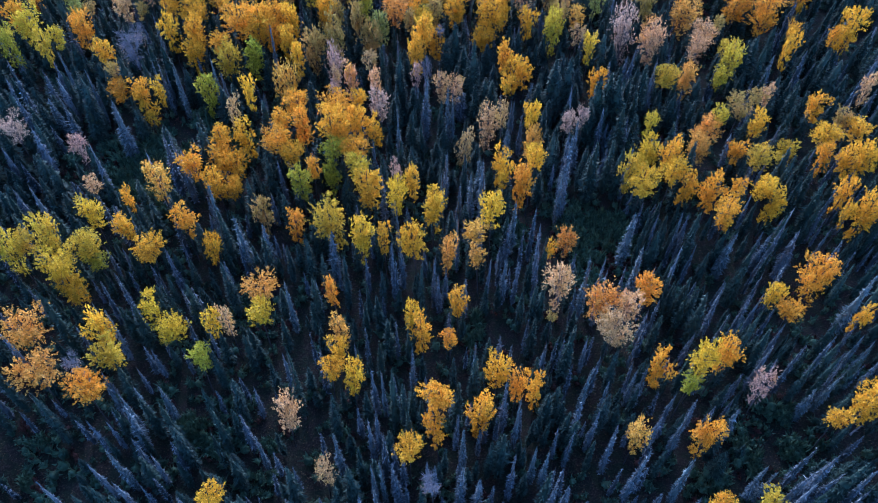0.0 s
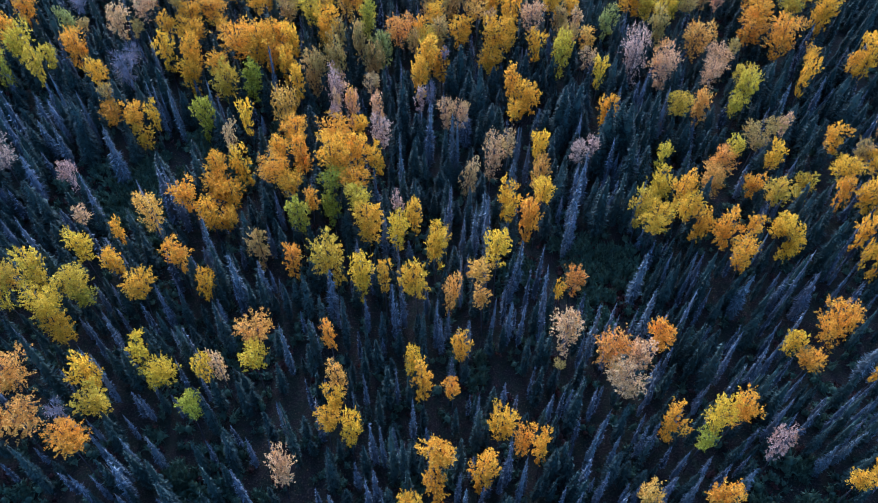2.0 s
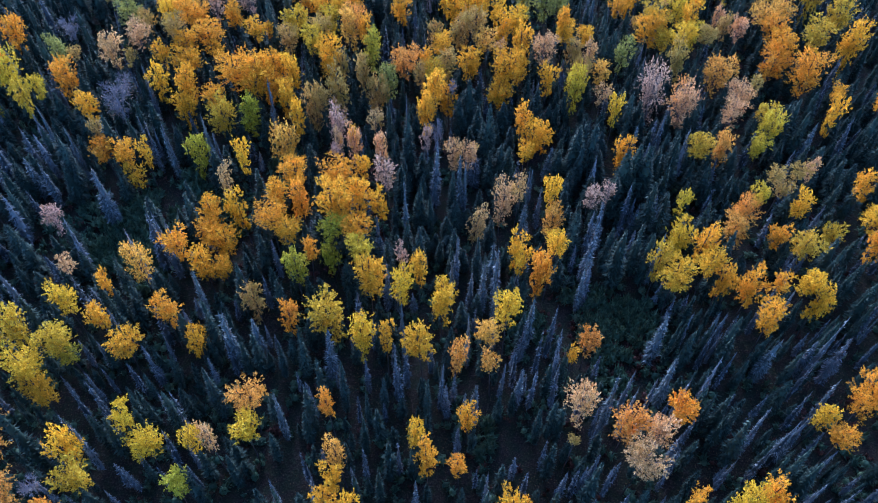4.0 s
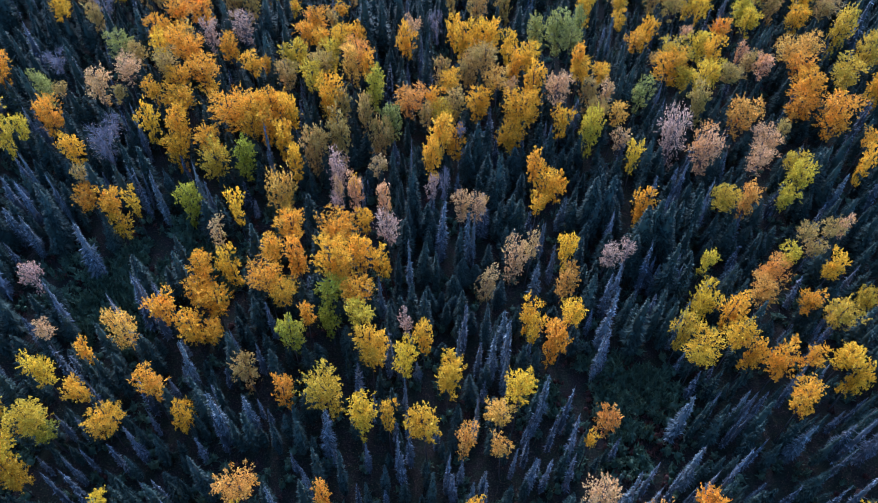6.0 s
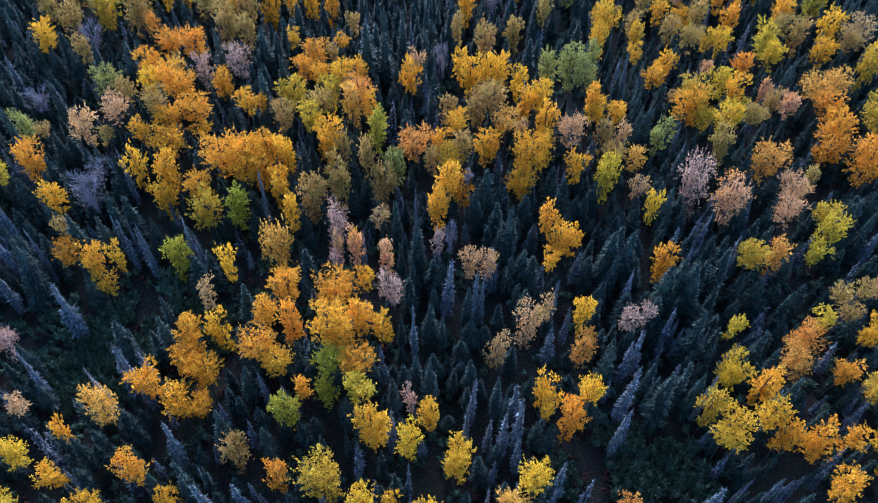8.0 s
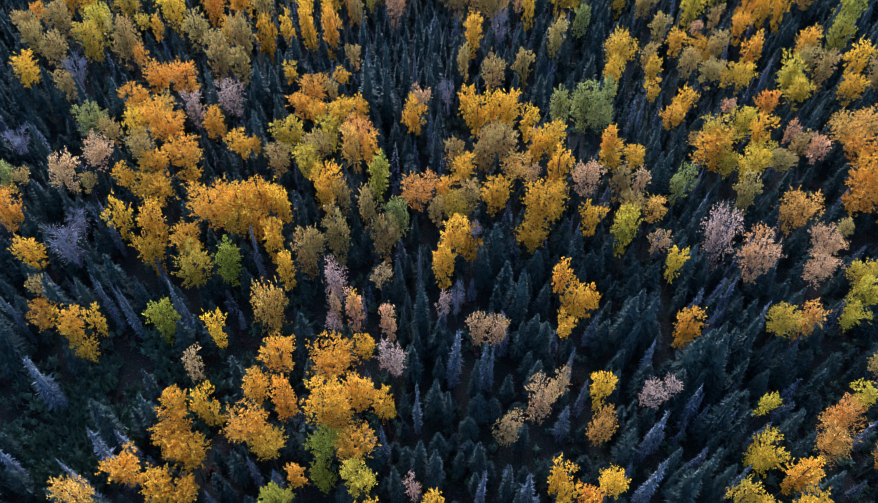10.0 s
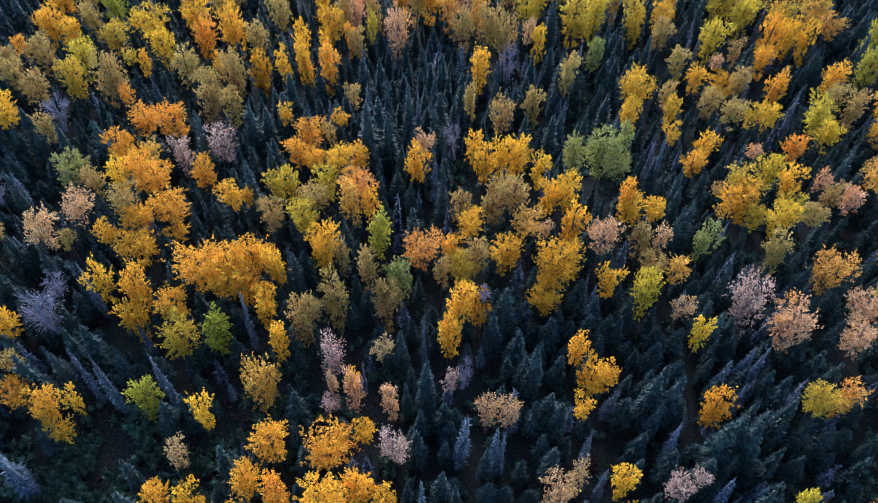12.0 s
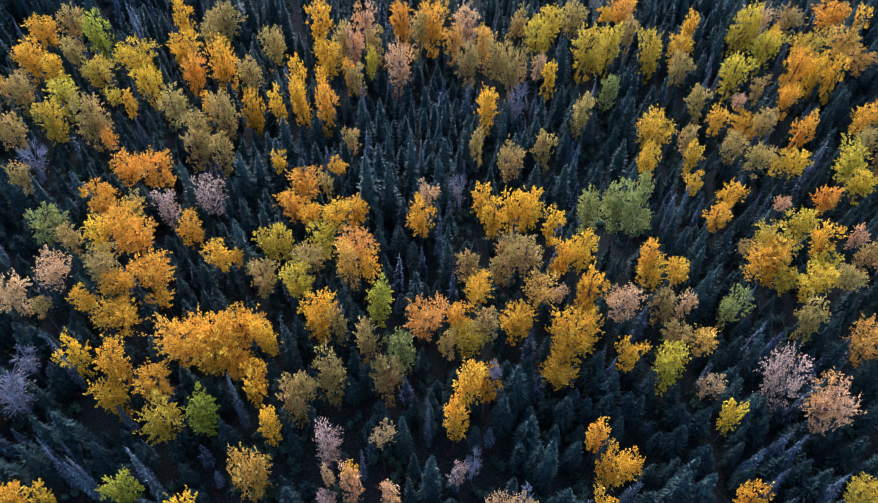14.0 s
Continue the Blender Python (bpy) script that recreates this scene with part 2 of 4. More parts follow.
def spruce(seed, radius, tips, slim, coarse=1.0):
    """Boughs of a spruce 10 m tall: a narrow spindle of short bough tips round a close, lumpy core. A slim one thins out
    towards a long bare spike and drops loose boughs; a full one is blunter and closer. coarse: how broad each bough tip is."""
    rng = random.Random(seed)
    b = Build()
    lean = Vector((rng.uniform(-0.2, 0.2), rng.uniform(-0.2, 0.2), 0))
    phase = [rng.uniform(0, 6.28) for _ in range(4)]
    gaps = [(rng.uniform(0.05, 0.9), rng.uniform(0, 6.28)) for _ in range(7 if slim else 3)]
    point, foot = (0.95, 0.5) if slim else (0.72, 0.45)

    def reach(s, a):
        lumps = 1 + 0.12 * math.sin(2 * a + phase[0] + 5 * s) + 0.10 * math.sin(3 * a + phase[1] - 9 * s) + 0.09 * math.sin(17 * s + phase[2]) + 0.07 * math.sin(31 * s + a + phase[3])
        return radius * min(1.0, foot + 1.5 * s) * (1 - s) ** point * 1.25 * lumps + 0.02

    levels = (0.02, 0.14, 0.3, 0.46, 0.62, 0.76, 0.88, 0.96)
    k = len(b.v)
    for s in levels:
        for j in range(6):
            a = math.pi * j / 3 + 3 * s
            b.v.append(lean * s + Vector((math.cos(a), math.sin(a), 0)) * reach(s, a) * rng.uniform(0.5, 0.72) + Vector((0, 0, 0.5 + 9.3 * s + rng.uniform(-0.2, 0.2))))
    for i in range(len(levels) - 1):
        for j in range(6):
            p, q = k + i * 6 + j, k + i * 6 + (j + 1) % 6
            b.f += [(p, q, q + 6), (p, q + 6, p + 6)]
    whorls = 34
    for i in range(tips):
        while True:
            s = rng.random()
            if rng.random() < 0.3 + 0.7 * min(1.0, foot + 1.5 * s) * (1 - s) ** 0.6:
                break
        s = min(0.985, max(0.0, (round(s * whorls) + rng.uniform(-0.38, 0.38)) / whorls))
        a = rng.uniform(0, 6.283)
        if any(abs(s - gs) < 0.045 and math.cos(a - ga) > 0.5 for gs, ga in gaps):
            continue
        full = reach(s, a)
        out, side = Vector((math.cos(a), math.sin(a), 0)), Vector((-math.sin(a), math.cos(a), 0))
        loose = rng.random() < (0.16 if slim else 0.05)
        far = full * rng.uniform(0.86, 1.12) + (rng.uniform(0.06, 0.22) if loose else 0.04)
        near_end = full * rng.uniform(0.3, 0.68)
        z = 0.5 + 9.3 * s
        half = (rng.uniform(0.035, 0.06) if slim else rng.uniform(0.05, 0.085) * (0.6 + 0.6 * radius)) * coarse
        twist = Vector((0, 0, rng.uniform(-0.9, 0.9) * half))
        base = lean * s + out * near_end + Vector((0, 0, z + rng.uniform(-0.05, 0.12)))
        tip = lean * s + out * far + side * rng.uniform(-0.12, 0.12) + Vector((0, 0, z + rng.uniform(-0.16, 0.12) + (0.0 if slim else 0.08)))
        b.add([base - side * half - twist, base + side * half + twist, tip], [(0, 1, 2)])
    b.tube([Vector((0, 0, 0.5)), lean * 0.95 + Vector((0, 0, 9.3)), lean + Vector((0, 0, 10.35 if slim else 10.0))], [0.06, 0.045, 0.012], 3)
    return b


def shrub(seed, heads, tufts):
    """A low shrub of several rounded heads, each a close dome set with short leaf tufts."""
    rng = random.Random(seed)
    b = Build()
    for h in range(heads):
        c, r = Vector((rng.uniform(-0.55, 0.55), rng.uniform(-0.55, 0.55), rng.uniform(0.1, 0.45))), rng.uniform(0.32, 0.55)
        k = len(b.v)
        for level, wide in ((-0.3, 0.85), (0.25, 0.9), (0.65, 0.55)):
            for j in range(6):
                a = math.pi * j / 3 + level
                b.v.append(c + Vector((math.cos(a) * wide, math.sin(a) * wide, level)) * r * rng.uniform(0.5, 0.74))
        b.v.append(c + Vector((0, 0, 0.62 * r)))
        for i in range(2):
            for j in range(6):
                p, q = k + i * 6 + j, k + i * 6 + (j + 1) % 6
                b.f += [(p, q, q + 6), (p, q + 6, p + 6)]
        b.f += [(k + 12 + j, k + 12 + (j + 1) % 6, k + 18) for j in range(6)]
        for _ in range(tufts):
            d = direction(rng, 0.6)
            side = d.cross(direction(rng)).normalized() * rng.uniform(0.06, 0.1)
            at = c + d * r * rng.uniform(0.45, 0.75)
            b.add([at - side, at + side, c + d * r * rng.uniform(0.95, 1.2) + direction(rng) * 0.1], [(0, 1, 2)])
    return b


def trunk_mesh(name, mat, height, foot, top):
    b = Build()
    pts = [Vector((0, 0, -0.3)), Vector((0, 0, 0.25)), Vector((0.02, 0.01, height * 0.5)), Vector((0, 0, height))]
    b.tube(pts, [foot * 1.5, foot, foot * 0.72, top], 6)
    return b.mesh(name, mat)


# ---------------------------------------------------------------- ground
def base_level(y):
    fall = min(1.0, max(0.0, (y - 100) / 32))
    return -1.8 * fall * fall * (3 - 2 * fall)


def relief(x, y):
    return base_level(y) + 0.45 * noise.noise(Vector((x * 0.045, y * 0.045, 3.1))) + 0.12 * noise.noise(Vector((x * 0.3, y * 0.3, 7.7)))


def ground():
    xs = [-2600, -700, -250, -110] + list(np.arange(-80, 80.1, 2.0)) + [110, 250, 700, 2600]
    ys = [-2500, -600, -150, -40] + list(np.arange(-10, 170.1, 2.0)) + [210, 350, 900, 2800]
    verts = [(x, y, relief(x, y) if -80 <= x <= 80 and -10 <= y <= 170 else (0.0 if y < 150 else -1.8)) for y in ys for x in xs]
    w = len(xs)
    faces = [(j * w + i, j * w + i + 1, (j + 1) * w + i + 1, (j + 1) * w + i) for j in range(len(ys) - 1) for i in range(w - 1)]
    me = mesh_of("ground", verts, faces, GROUND)
    for p in me.polygons:
        p.use_smooth = True
    tagged(new("ground", me), "dark mossy forest floor strewn with fallen leaves", "forest floor", kind="structure")


ground()

# ---------------------------------------------------------------- aspens
WORDS = {
    "golden": ("golden yellow aspen with a dense autumn crown among spruces", "golden aspens"),
    "orange": ("orange gold aspen with a full autumn crown among spruces", "orange aspens"),
    "apricot": ("apricot orange aspen with a loosely leaved autumn crown", "apricot aspens"),
    "yellow": ("bright yellow aspen with a rounded crown among dark spruces", "yellow aspens"),
    "lemon": ("lemon green aspen just turning yellow beside dark spruces", "lemon aspens"),
    "green": ("pale green aspen still in leaf among dark spruces", "green aspens"),
    "sage": ("broad sage green aspen still in full leaf among spruces", "sage aspens"),
    "peach": ("peach pink aspen with a thin, half bare crown", "peach aspens"),
    "rosy": ("dusty rose aspen with a thin crown and grey twigs", "rosy aspens"),
    "sandy": ("pale sandy pink aspen with a light, airy crown", "sandy aspens"),
    "tan": ("dull tan and olive birch with a fading crown", "tan birches"),
    "bare": ("bare grey aspen with thin leafless twigs", "bare aspens"),
}
CROWNS, BRANCHES = {}, {}
SIZES = ((0.68, 1.13), (1.0, 1.0), (1.65, 0.76))
for kind in ("golden", "orange", "apricot", "yellow", "lemon", "green", "sage", "peach", "rosy", "sandy", "tan", "bare"):
    for grade, (more, smaller) in enumerate(SIZES):
        CROWNS[kind, grade], BRANCHES[kind, grade] = [], []
        for i in range(4):
            seed = 31 * len(CROWNS) + i
            count, size = {"peach": (2400, 0.095), "apricot": (2350, 0.099), "rosy": (2100, 0.08), "sandy": (2100, 0.09), "tan": (2500, 0.104), "bare": (150, 0.07)}.get(kind, (2550, 0.105))
            b, centres = aspen_crown(seed, int(count * more), size * smaller, 9 + i + 3 * grade)
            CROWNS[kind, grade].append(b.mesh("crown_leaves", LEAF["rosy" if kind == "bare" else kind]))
            twigs = {"bare": 420, "rosy": 80, "peach": 20, "apricot": 14}.get(kind, 8)
            wood = DEAD_WOOD if kind == "bare" else MAUVE_TWIG if kind in ("rosy", "peach") else ASPEN_BARK
            BRANCHES[kind, grade].append(aspen_limbs(seed, centres, twigs, 0.85 if kind == "bare" else 0.8).mesh("branch_frame", wood))
ASPEN_TRUNK = trunk_mesh("aspen_trunk", ASPEN_BARK, 1.0, 0.065, 0.04)
ASPENS = []
tree_rng = random.Random(11)


def aspen(kind, x, y, r, b, middle):
    """One aspen: crown half-width r and half-height b, its middle so high over the ground."""
    z0 = relief(x, y)
    middle -= relief(x, y) - base_level(y)
    root = new({"tan": "fading_birch", "bare": "bare_aspen"}.get(kind, kind + "_aspen"))
    root.empty_display_size = 0.3
    root.location = (x, y, z0)
    root.rotation_euler = (tree_rng.gauss(0, 0.035), tree_rng.gauss(0, 0.035), tree_rng.uniform(0, 6.28))
    k, grade = tree_rng.randrange(4), 0 if r < 1.1 else 1 if r < 1.5 else 2
    trunk = new("trunk", ASPEN_TRUNK)
    trunk.scale = (1, 1, middle - b * CROWN_TALL * 1.2)
    limbs, crown = new("branch_frame", BRANCHES[kind, grade][k]), new("crown", CROWNS[kind, grade][k])
    for part in (limbs, crown):
        part.location, part.scale = (0, 0, middle), (r * CROWN_WIDE, r * CROWN_WIDE, b * CROWN_TALL)
    for part in (trunk, limbs, crown):
        part.parent = root
    tagged(root, WORDS[kind][0], "birch tree" if kind == "tan" else "aspen tree", WORDS[kind][1])
    ASPENS.append((x, y, r, b, middle))


def stand(kind, trees):
    for x, y, r, b, middle in trees:
        aspen(kind, x, y, r, b, middle)


stand("golden", [
    (-17.7, 20.6, 1.07, 0.80, 7.0), (0.2, 26.3, 0.91, 1.82, 7.0), (33.5, 27.9, 1.04, 0.78, 7.0), (3.4, 28.3, 1.21, 2.42, 7.0), (36.1, 29.5, 1.41, 1.92, 7.0),
    (8.6, 30.2, 0.99, 1.99, 7.0), (-7.4, 31.4, 0.96, 1.92, 7.0), (5.2, 31.8, 1.20, 1.62, 7.0), (-9.5, 32.2, 1.09, 1.09, 7.0), (18.9, 32.5, 1.09, 2.02, 7.0),
    (24.9, 33.4, 1.20, 1.77, 8.4), (-9.0, 34.2, 0.99, 1.36, 7.0), (-30.2, 35.7, 1.25, 2.27, 7.0), (-3.0, 37.8, 0.77, 1.53, 7.0), (38.8, 38.3, 0.77, 1.54, 7.0),
    (31.6, 40.8, 0.92, 1.42, 7.0), (11.1, 46.0, 0.55, 1.09, 7.0), (-23.1, 47.3, 1.04, 1.58, 4.8), (29.1, 49.3, 1.43, 1.43, 8.2),
])
stand("golden", [
    (41.9, 50.8, 0.72, 1.37, 7.0), (43.7, 50.8, 1.44, 2.32, 7.0), (35.1, 52.8, 1.30, 1.79, 5.9), (42.5, 54.0, 1.03, 1.91, 7.0), (31.6, 54.3, 1.03, 0.78, 7.0),
    (29.0, 54.3, 1.47, 1.97, 6.5), (26.2, 54.6, 1.18, 1.76, 7.0), (34.4, 54.7, 1.33, 1.33, 7.0), (24.6, 55.6, 1.45, 1.09, 8.2), (-24.1, 55.8, 1.48, 1.48, 5.6),
    (-22.3, 56.0, 1.23, 1.23, 4.7), (6.6, 56.1, 0.90, 1.43, 7.0), (9.8, 56.3, 1.10, 1.47, 9.2), (-26.1, 56.7, 1.39, 1.39, 7.9), (6.6, 57.2, 0.98, 1.95, 7.0),
    (24.6, 58.6, 1.24, 1.80, 8.1), (-22.8, 58.7, 1.52, 1.52, 5.2), (44.7, 58.7, 1.23, 1.68, 7.0), (46.9, 58.8, 1.53, 1.98, 7.0),
])
stand("golden", [
    (42.4, 59.2, 0.92, 1.80, 7.0), (-24.7, 60.3, 1.94, 1.45, 5.3), (33.3, 61.5, 1.13, 1.13, 6.1), (-24.5, 62.5, 1.32, 0.99, 6.2), (-21.7, 62.8, 1.16, 2.01, 6.0),
    (-7.1, 63.2, 1.04, 1.68, 7.0), (43.4, 63.3, 1.59, 1.19, 7.0), (36.2, 64.7, 1.17, 1.42, 7.0), (10.5, 65.4, 1.00, 1.96, 7.0), (44.2, 67.7, 1.31, 1.31, 7.0),
    (-35.7, 69.0, 1.35, 1.35, 6.9), (-9.5, 69.1, 0.96, 1.26, 7.0), (-22.8, 69.9, 0.97, 1.93, 7.0), (7.9, 71.5, 0.98, 0.98, 7.0), (19.1, 72.5, 1.22, 2.02, 5.9),
    (9.0, 75.0, 1.30, 2.12, 6.2), (10.8, 75.4, 1.02, 1.56, 6.2), (-17.8, 76.7, 1.02, 2.05, 7.0), (-42.2, 77.5, 1.18, 1.64, 7.0),
])
stand("golden", [
    (-31.7, 79.0, 1.48, 1.97, 5.7), (44.4, 79.3, 1.07, 2.14, 7.0), (-19.7, 80.4, 1.05, 1.80, 7.0), (-31.7, 81.5, 1.40, 1.98, 7.3), (-20.1, 81.7, 1.05, 1.42, 7.0),
    (-0.4, 81.7, 1.35, 1.63, 5.5), (-35.3, 82.2, 1.07, 2.14, 7.0), (51.5, 82.6, 1.02, 1.25, 7.0), (53.8, 83.8, 1.65, 2.79, 7.0), (5.4, 84.3, 1.88, 1.55, 5.2),
    (-20.0, 84.7, 1.11, 2.09, 7.0), (11.4, 84.9, 1.09, 1.83, 7.0), (-22.0, 85.2, 2.03, 1.53, 7.2), (-57.3, 85.2, 1.48, 1.72, 7.0), (-32.2, 86.1, 1.90, 1.43, 7.4),
    (6.5, 86.4, 2.17, 2.17, 7.0), (-15.4, 87.0, 1.59, 2.81, 7.8), (-2.7, 87.3, 1.27, 1.27, 7.0), (1.4, 87.7, 1.65, 1.81, 6.9),
])
stand("golden", [
    (-29.5, 88.7, 0.97, 0.97, 7.0), (-33.3, 88.8, 1.52, 1.14, 8.2), (8.6, 90.4, 1.46, 2.92, 7.0), (-1.5, 90.5, 1.53, 1.15, 7.5), (13.3, 92.1, 1.49, 1.11, 8.0),
    (42.3, 93.2, 2.04, 1.53, 7.0), (-36.9, 93.4, 1.29, 1.76, 8.6), (51.2, 94.4, 1.85, 2.77, 7.0), (25.6, 94.5, 2.10, 1.58, 7.6), (8.0, 94.9, 1.60, 1.60, 8.4),
    (6.1, 95.1, 1.19, 2.02, 7.0), (-29.2, 96.2, 1.34, 1.34, 7.0), (31.6, 96.5, 1.31, 1.76, 8.3), (-15.4, 98.1, 1.52, 1.19, 8.2), (5.2, 98.9, 1.09, 1.64, 7.0),
    (-18.1, 99.0, 1.24, 1.24, 7.0), (-7.1, 99.3, 1.37, 1.94, 7.0), (-13.8, 99.6, 1.24, 1.53, 7.0), (-0.2, 99.7, 1.24, 2.05, 7.0),
])
stand("golden", [
    (-39.2, 100.0, 1.67, 1.41, 7.0), (1.4, 100.5, 1.11, 2.14, 7.0), (22.1, 100.6, 1.38, 1.04, 7.0), (3.6, 101.2, 1.66, 2.22, 6.5), (-1.6, 102.3, 0.99, 1.97, 7.0),
    (-53.9, 104.8, 1.75, 1.75, 7.0), (24.4, 105.2, 1.17, 2.11, 5.6), (-16.5, 105.9, 1.02, 0.77, 7.0), (-22.5, 106.4, 0.88, 1.14, 7.0), (44.7, 107.7, 1.50, 1.50, 7.0),
    (47.6, 113.4, 1.47, 2.40, 7.0), (34.3, 115.5, 1.25, 2.14, 7.0), (-32.7, 116.1, 0.96, 1.44, 7.0), (-24.4, 116.2, 1.02, 2.04, 7.0), (-22.0, 116.9, 1.28, 2.57, 7.0),
    (-28.3, 117.4, 1.32, 2.64, 4.6), (29.6, 118.7, 1.97, 1.48, 5.0), (-20.8, 121.5, 0.83, 1.55, 7.0), (-52.4, 121.6, 1.34, 1.80, 7.0),
])
stand("golden", [
    (-23.3, 122.5, 1.01, 2.01, 7.0), (6.6, 123.5, 1.08, 2.15, 7.0), (41.5, 125.9, 1.19, 2.30, 7.0), (-20.5, 126.3, 1.73, 1.98, 7.0), (-38.4, 126.9, 2.09, 2.09, 7.0),
    (39.4, 126.9, 1.54, 2.23, 7.0), (-56.9, 129.3, 1.95, 1.71, 7.0), (-22.9, 133.5, 1.45, 2.91, 7.0), (-40.2, 133.6, 1.28, 2.22, 7.0), (36.3, 133.8, 1.26, 1.50, 7.0),
    (26.0, 136.2, 1.10, 2.05, 7.0), (47.9, 137.7, 1.48, 1.94, 7.0), (14.6, 139.3, 1.12, 0.84, 7.0),
])
stand("lemon", [
    (26.3, 20.8, 1.28, 0.96, 7.0), (-29.1, 33.4, 1.42, 1.42, 7.0), (-41.8, 45.3, 1.23, 2.32, 7.0), (-34.2, 45.8, 1.65, 1.24, 7.4), (-40.8, 46.4, 1.11, 1.11, 7.0),
    (-39.0, 46.8, 1.39, 2.30, 7.0), (-10.5, 49.4, 1.70, 2.28, 7.0), (-8.9, 56.2, 1.34, 1.00, 7.9), (20.4, 56.5, 1.04, 2.07, 7.0), (35.0, 58.9, 1.61, 1.21, 7.4),
    (40.2, 62.3, 1.39, 1.39, 4.7), (24.2, 65.1, 0.78, 1.43, 7.0), (32.4, 65.8, 1.06, 1.06, 7.0), (27.5, 72.9, 1.67, 1.25, 7.1), (34.6, 75.0, 1.28, 1.01, 5.8),
    (-27.0, 76.8, 1.62, 2.15, 6.0), (36.3, 76.8, 1.16, 2.05, 7.0), (-50.5, 78.4, 1.06, 1.96, 7.0), (37.0, 79.3, 1.19, 1.19, 7.0),
])
stand("lemon", [
    (-49.7, 80.3, 1.06, 1.28, 7.0), (-53.4, 82.7, 1.82, 2.29, 7.0), (14.8, 84.2, 1.39, 2.60, 6.5), (-2.7, 85.9, 1.45, 1.45, 6.6), (-18.3, 90.0, 1.53, 1.53, 7.8),
    (27.3, 94.0, 1.30, 1.30, 7.0), (31.1, 94.9, 1.31, 1.31, 7.0), (-21.5, 95.2, 1.33, 1.33, 7.0), (-16.5, 95.5, 1.46, 1.76, 7.0), (-19.7, 95.7, 1.07, 2.11, 7.0),
    (47.2, 95.9, 2.08, 1.58, 7.0), (26.4, 96.9, 1.89, 1.41, 8.0), (51.6, 99.6, 1.77, 2.23, 7.0), (30.4, 100.7, 1.38, 1.85, 7.0), (49.5, 105.2, 1.48, 2.84, 7.0),
    (30.0, 109.8, 1.05, 1.28, 7.0), (38.0, 109.9, 1.79, 1.79, 7.0), (-48.8, 111.3, 1.69, 2.36, 7.0), (-43.3, 115.9, 0.96, 0.72, 7.0),
])
stand("lemon", [
    (-49.2, 116.1, 1.76, 1.99, 7.0), (-47.0, 120.8, 2.00, 1.50, 7.0), (-14.8, 125.5, 0.86, 1.72, 7.0), (29.3, 126.2, 1.88, 2.36, 7.0), (20.0, 129.7, 1.58, 3.00, 7.0),
    (11.9, 129.8, 2.11, 3.10, 7.0), (14.5, 131.2, 1.78, 2.75, 7.0), (34.0, 131.3, 1.77, 2.25, 7.0), (5.7, 131.8, 1.79, 2.29, 7.0), (40.0, 132.9, 2.15, 1.64, 7.0),
    (7.6, 135.0, 1.82, 2.33, 7.0), (32.1, 136.0, 2.20, 3.15, 7.0),
])
stand("yellow", [
    (23.1, 32.8, 1.20, 1.78, 8.4), (-20.6, 36.7, 0.81, 1.62, 7.0), (-24.9, 37.0, 1.54, 1.16, 5.6), (-16.3, 38.0, 1.33, 1.00, 7.0), (-26.7, 38.8, 1.03, 1.32, 7.0),
    (-35.5, 41.7, 1.62, 1.62, 5.5), (-37.1, 43.6, 1.89, 1.41, 7.0), (-2.2, 46.0, 1.38, 1.98, 7.7), (-5.5, 46.9, 0.78, 1.55, 7.0), (-8.0, 47.1, 1.39, 2.24, 7.2),
    (5.3, 49.0, 1.29, 1.86, 9.4), (-35.4, 50.2, 1.20, 1.35, 7.0), (-0.6, 51.2, 1.59, 2.16, 7.3), (-4.6, 52.2, 1.11, 1.76, 7.8), (-7.5, 53.2, 1.77, 2.06, 8.1),
    (21.6, 54.5, 1.76, 1.39, 7.8), (-3.0, 55.1, 1.04, 1.83, 7.0), (23.2, 60.8, 1.50, 2.08, 5.9), (-35.2, 68.7, 1.09, 1.35, 4.7),
])
stand("yellow", [
    (-33.9, 70.2, 0.80, 1.43, 6.5), (19.0, 79.2, 0.89, 1.78, 7.0), (28.6, 92.3, 1.55, 1.55, 8.1), (20.6, 105.7, 1.01, 1.01, 7.0), (37.4, 106.3, 1.45, 1.45, 7.0),
    (16.4, 108.9, 1.19, 2.14, 7.0), (21.3, 109.7, 1.05, 1.75, 7.0), (32.4, 110.0, 1.35, 1.58, 7.0), (17.6, 114.3, 1.87, 2.37, 7.0), (-40.4, 119.0, 1.47, 2.17, 7.0),
    (-43.3, 124.7, 2.06, 2.30, 7.0), (23.4, 131.2, 1.42, 1.67, 7.0),
])
stand("orange", [
    (22.2, 20.6, 1.07, 0.80, 7.0), (-2.3, 24.8, 1.23, 0.92, 7.0), (22.2, 26.5, 1.14, 2.28, 7.0), (0.2, 28.7, 1.48, 1.11, 8.7), (-29.4, 29.4, 1.57, 1.27, 7.8),
    (6.8, 30.7, 0.83, 1.67, 7.0), (1.3, 35.2, 0.87, 0.65, 7.0), (-1.3, 35.4, 1.05, 1.94, 7.0), (32.6, 38.8, 1.16, 0.87, 7.0), (19.4, 39.9, 1.26, 1.51, 8.0),
    (1.9, 40.1, 0.92, 1.84, 6.1), (-9.8, 40.3, 0.78, 1.57, 7.0), (36.3, 42.7, 1.75, 2.30, 7.0), (-29.2, 46.3, 1.59, 1.42, 6.3), (-31.8, 48.9, 1.13, 1.38, 6.8),
    (-26.0, 49.3, 1.27, 1.53, 6.8), (-14.8, 49.6, 0.99, 1.97, 6.0), (-32.4, 52.3, 0.73, 1.45, 7.0), (8.9, 55.8, 1.34, 2.67, 6.0),
])
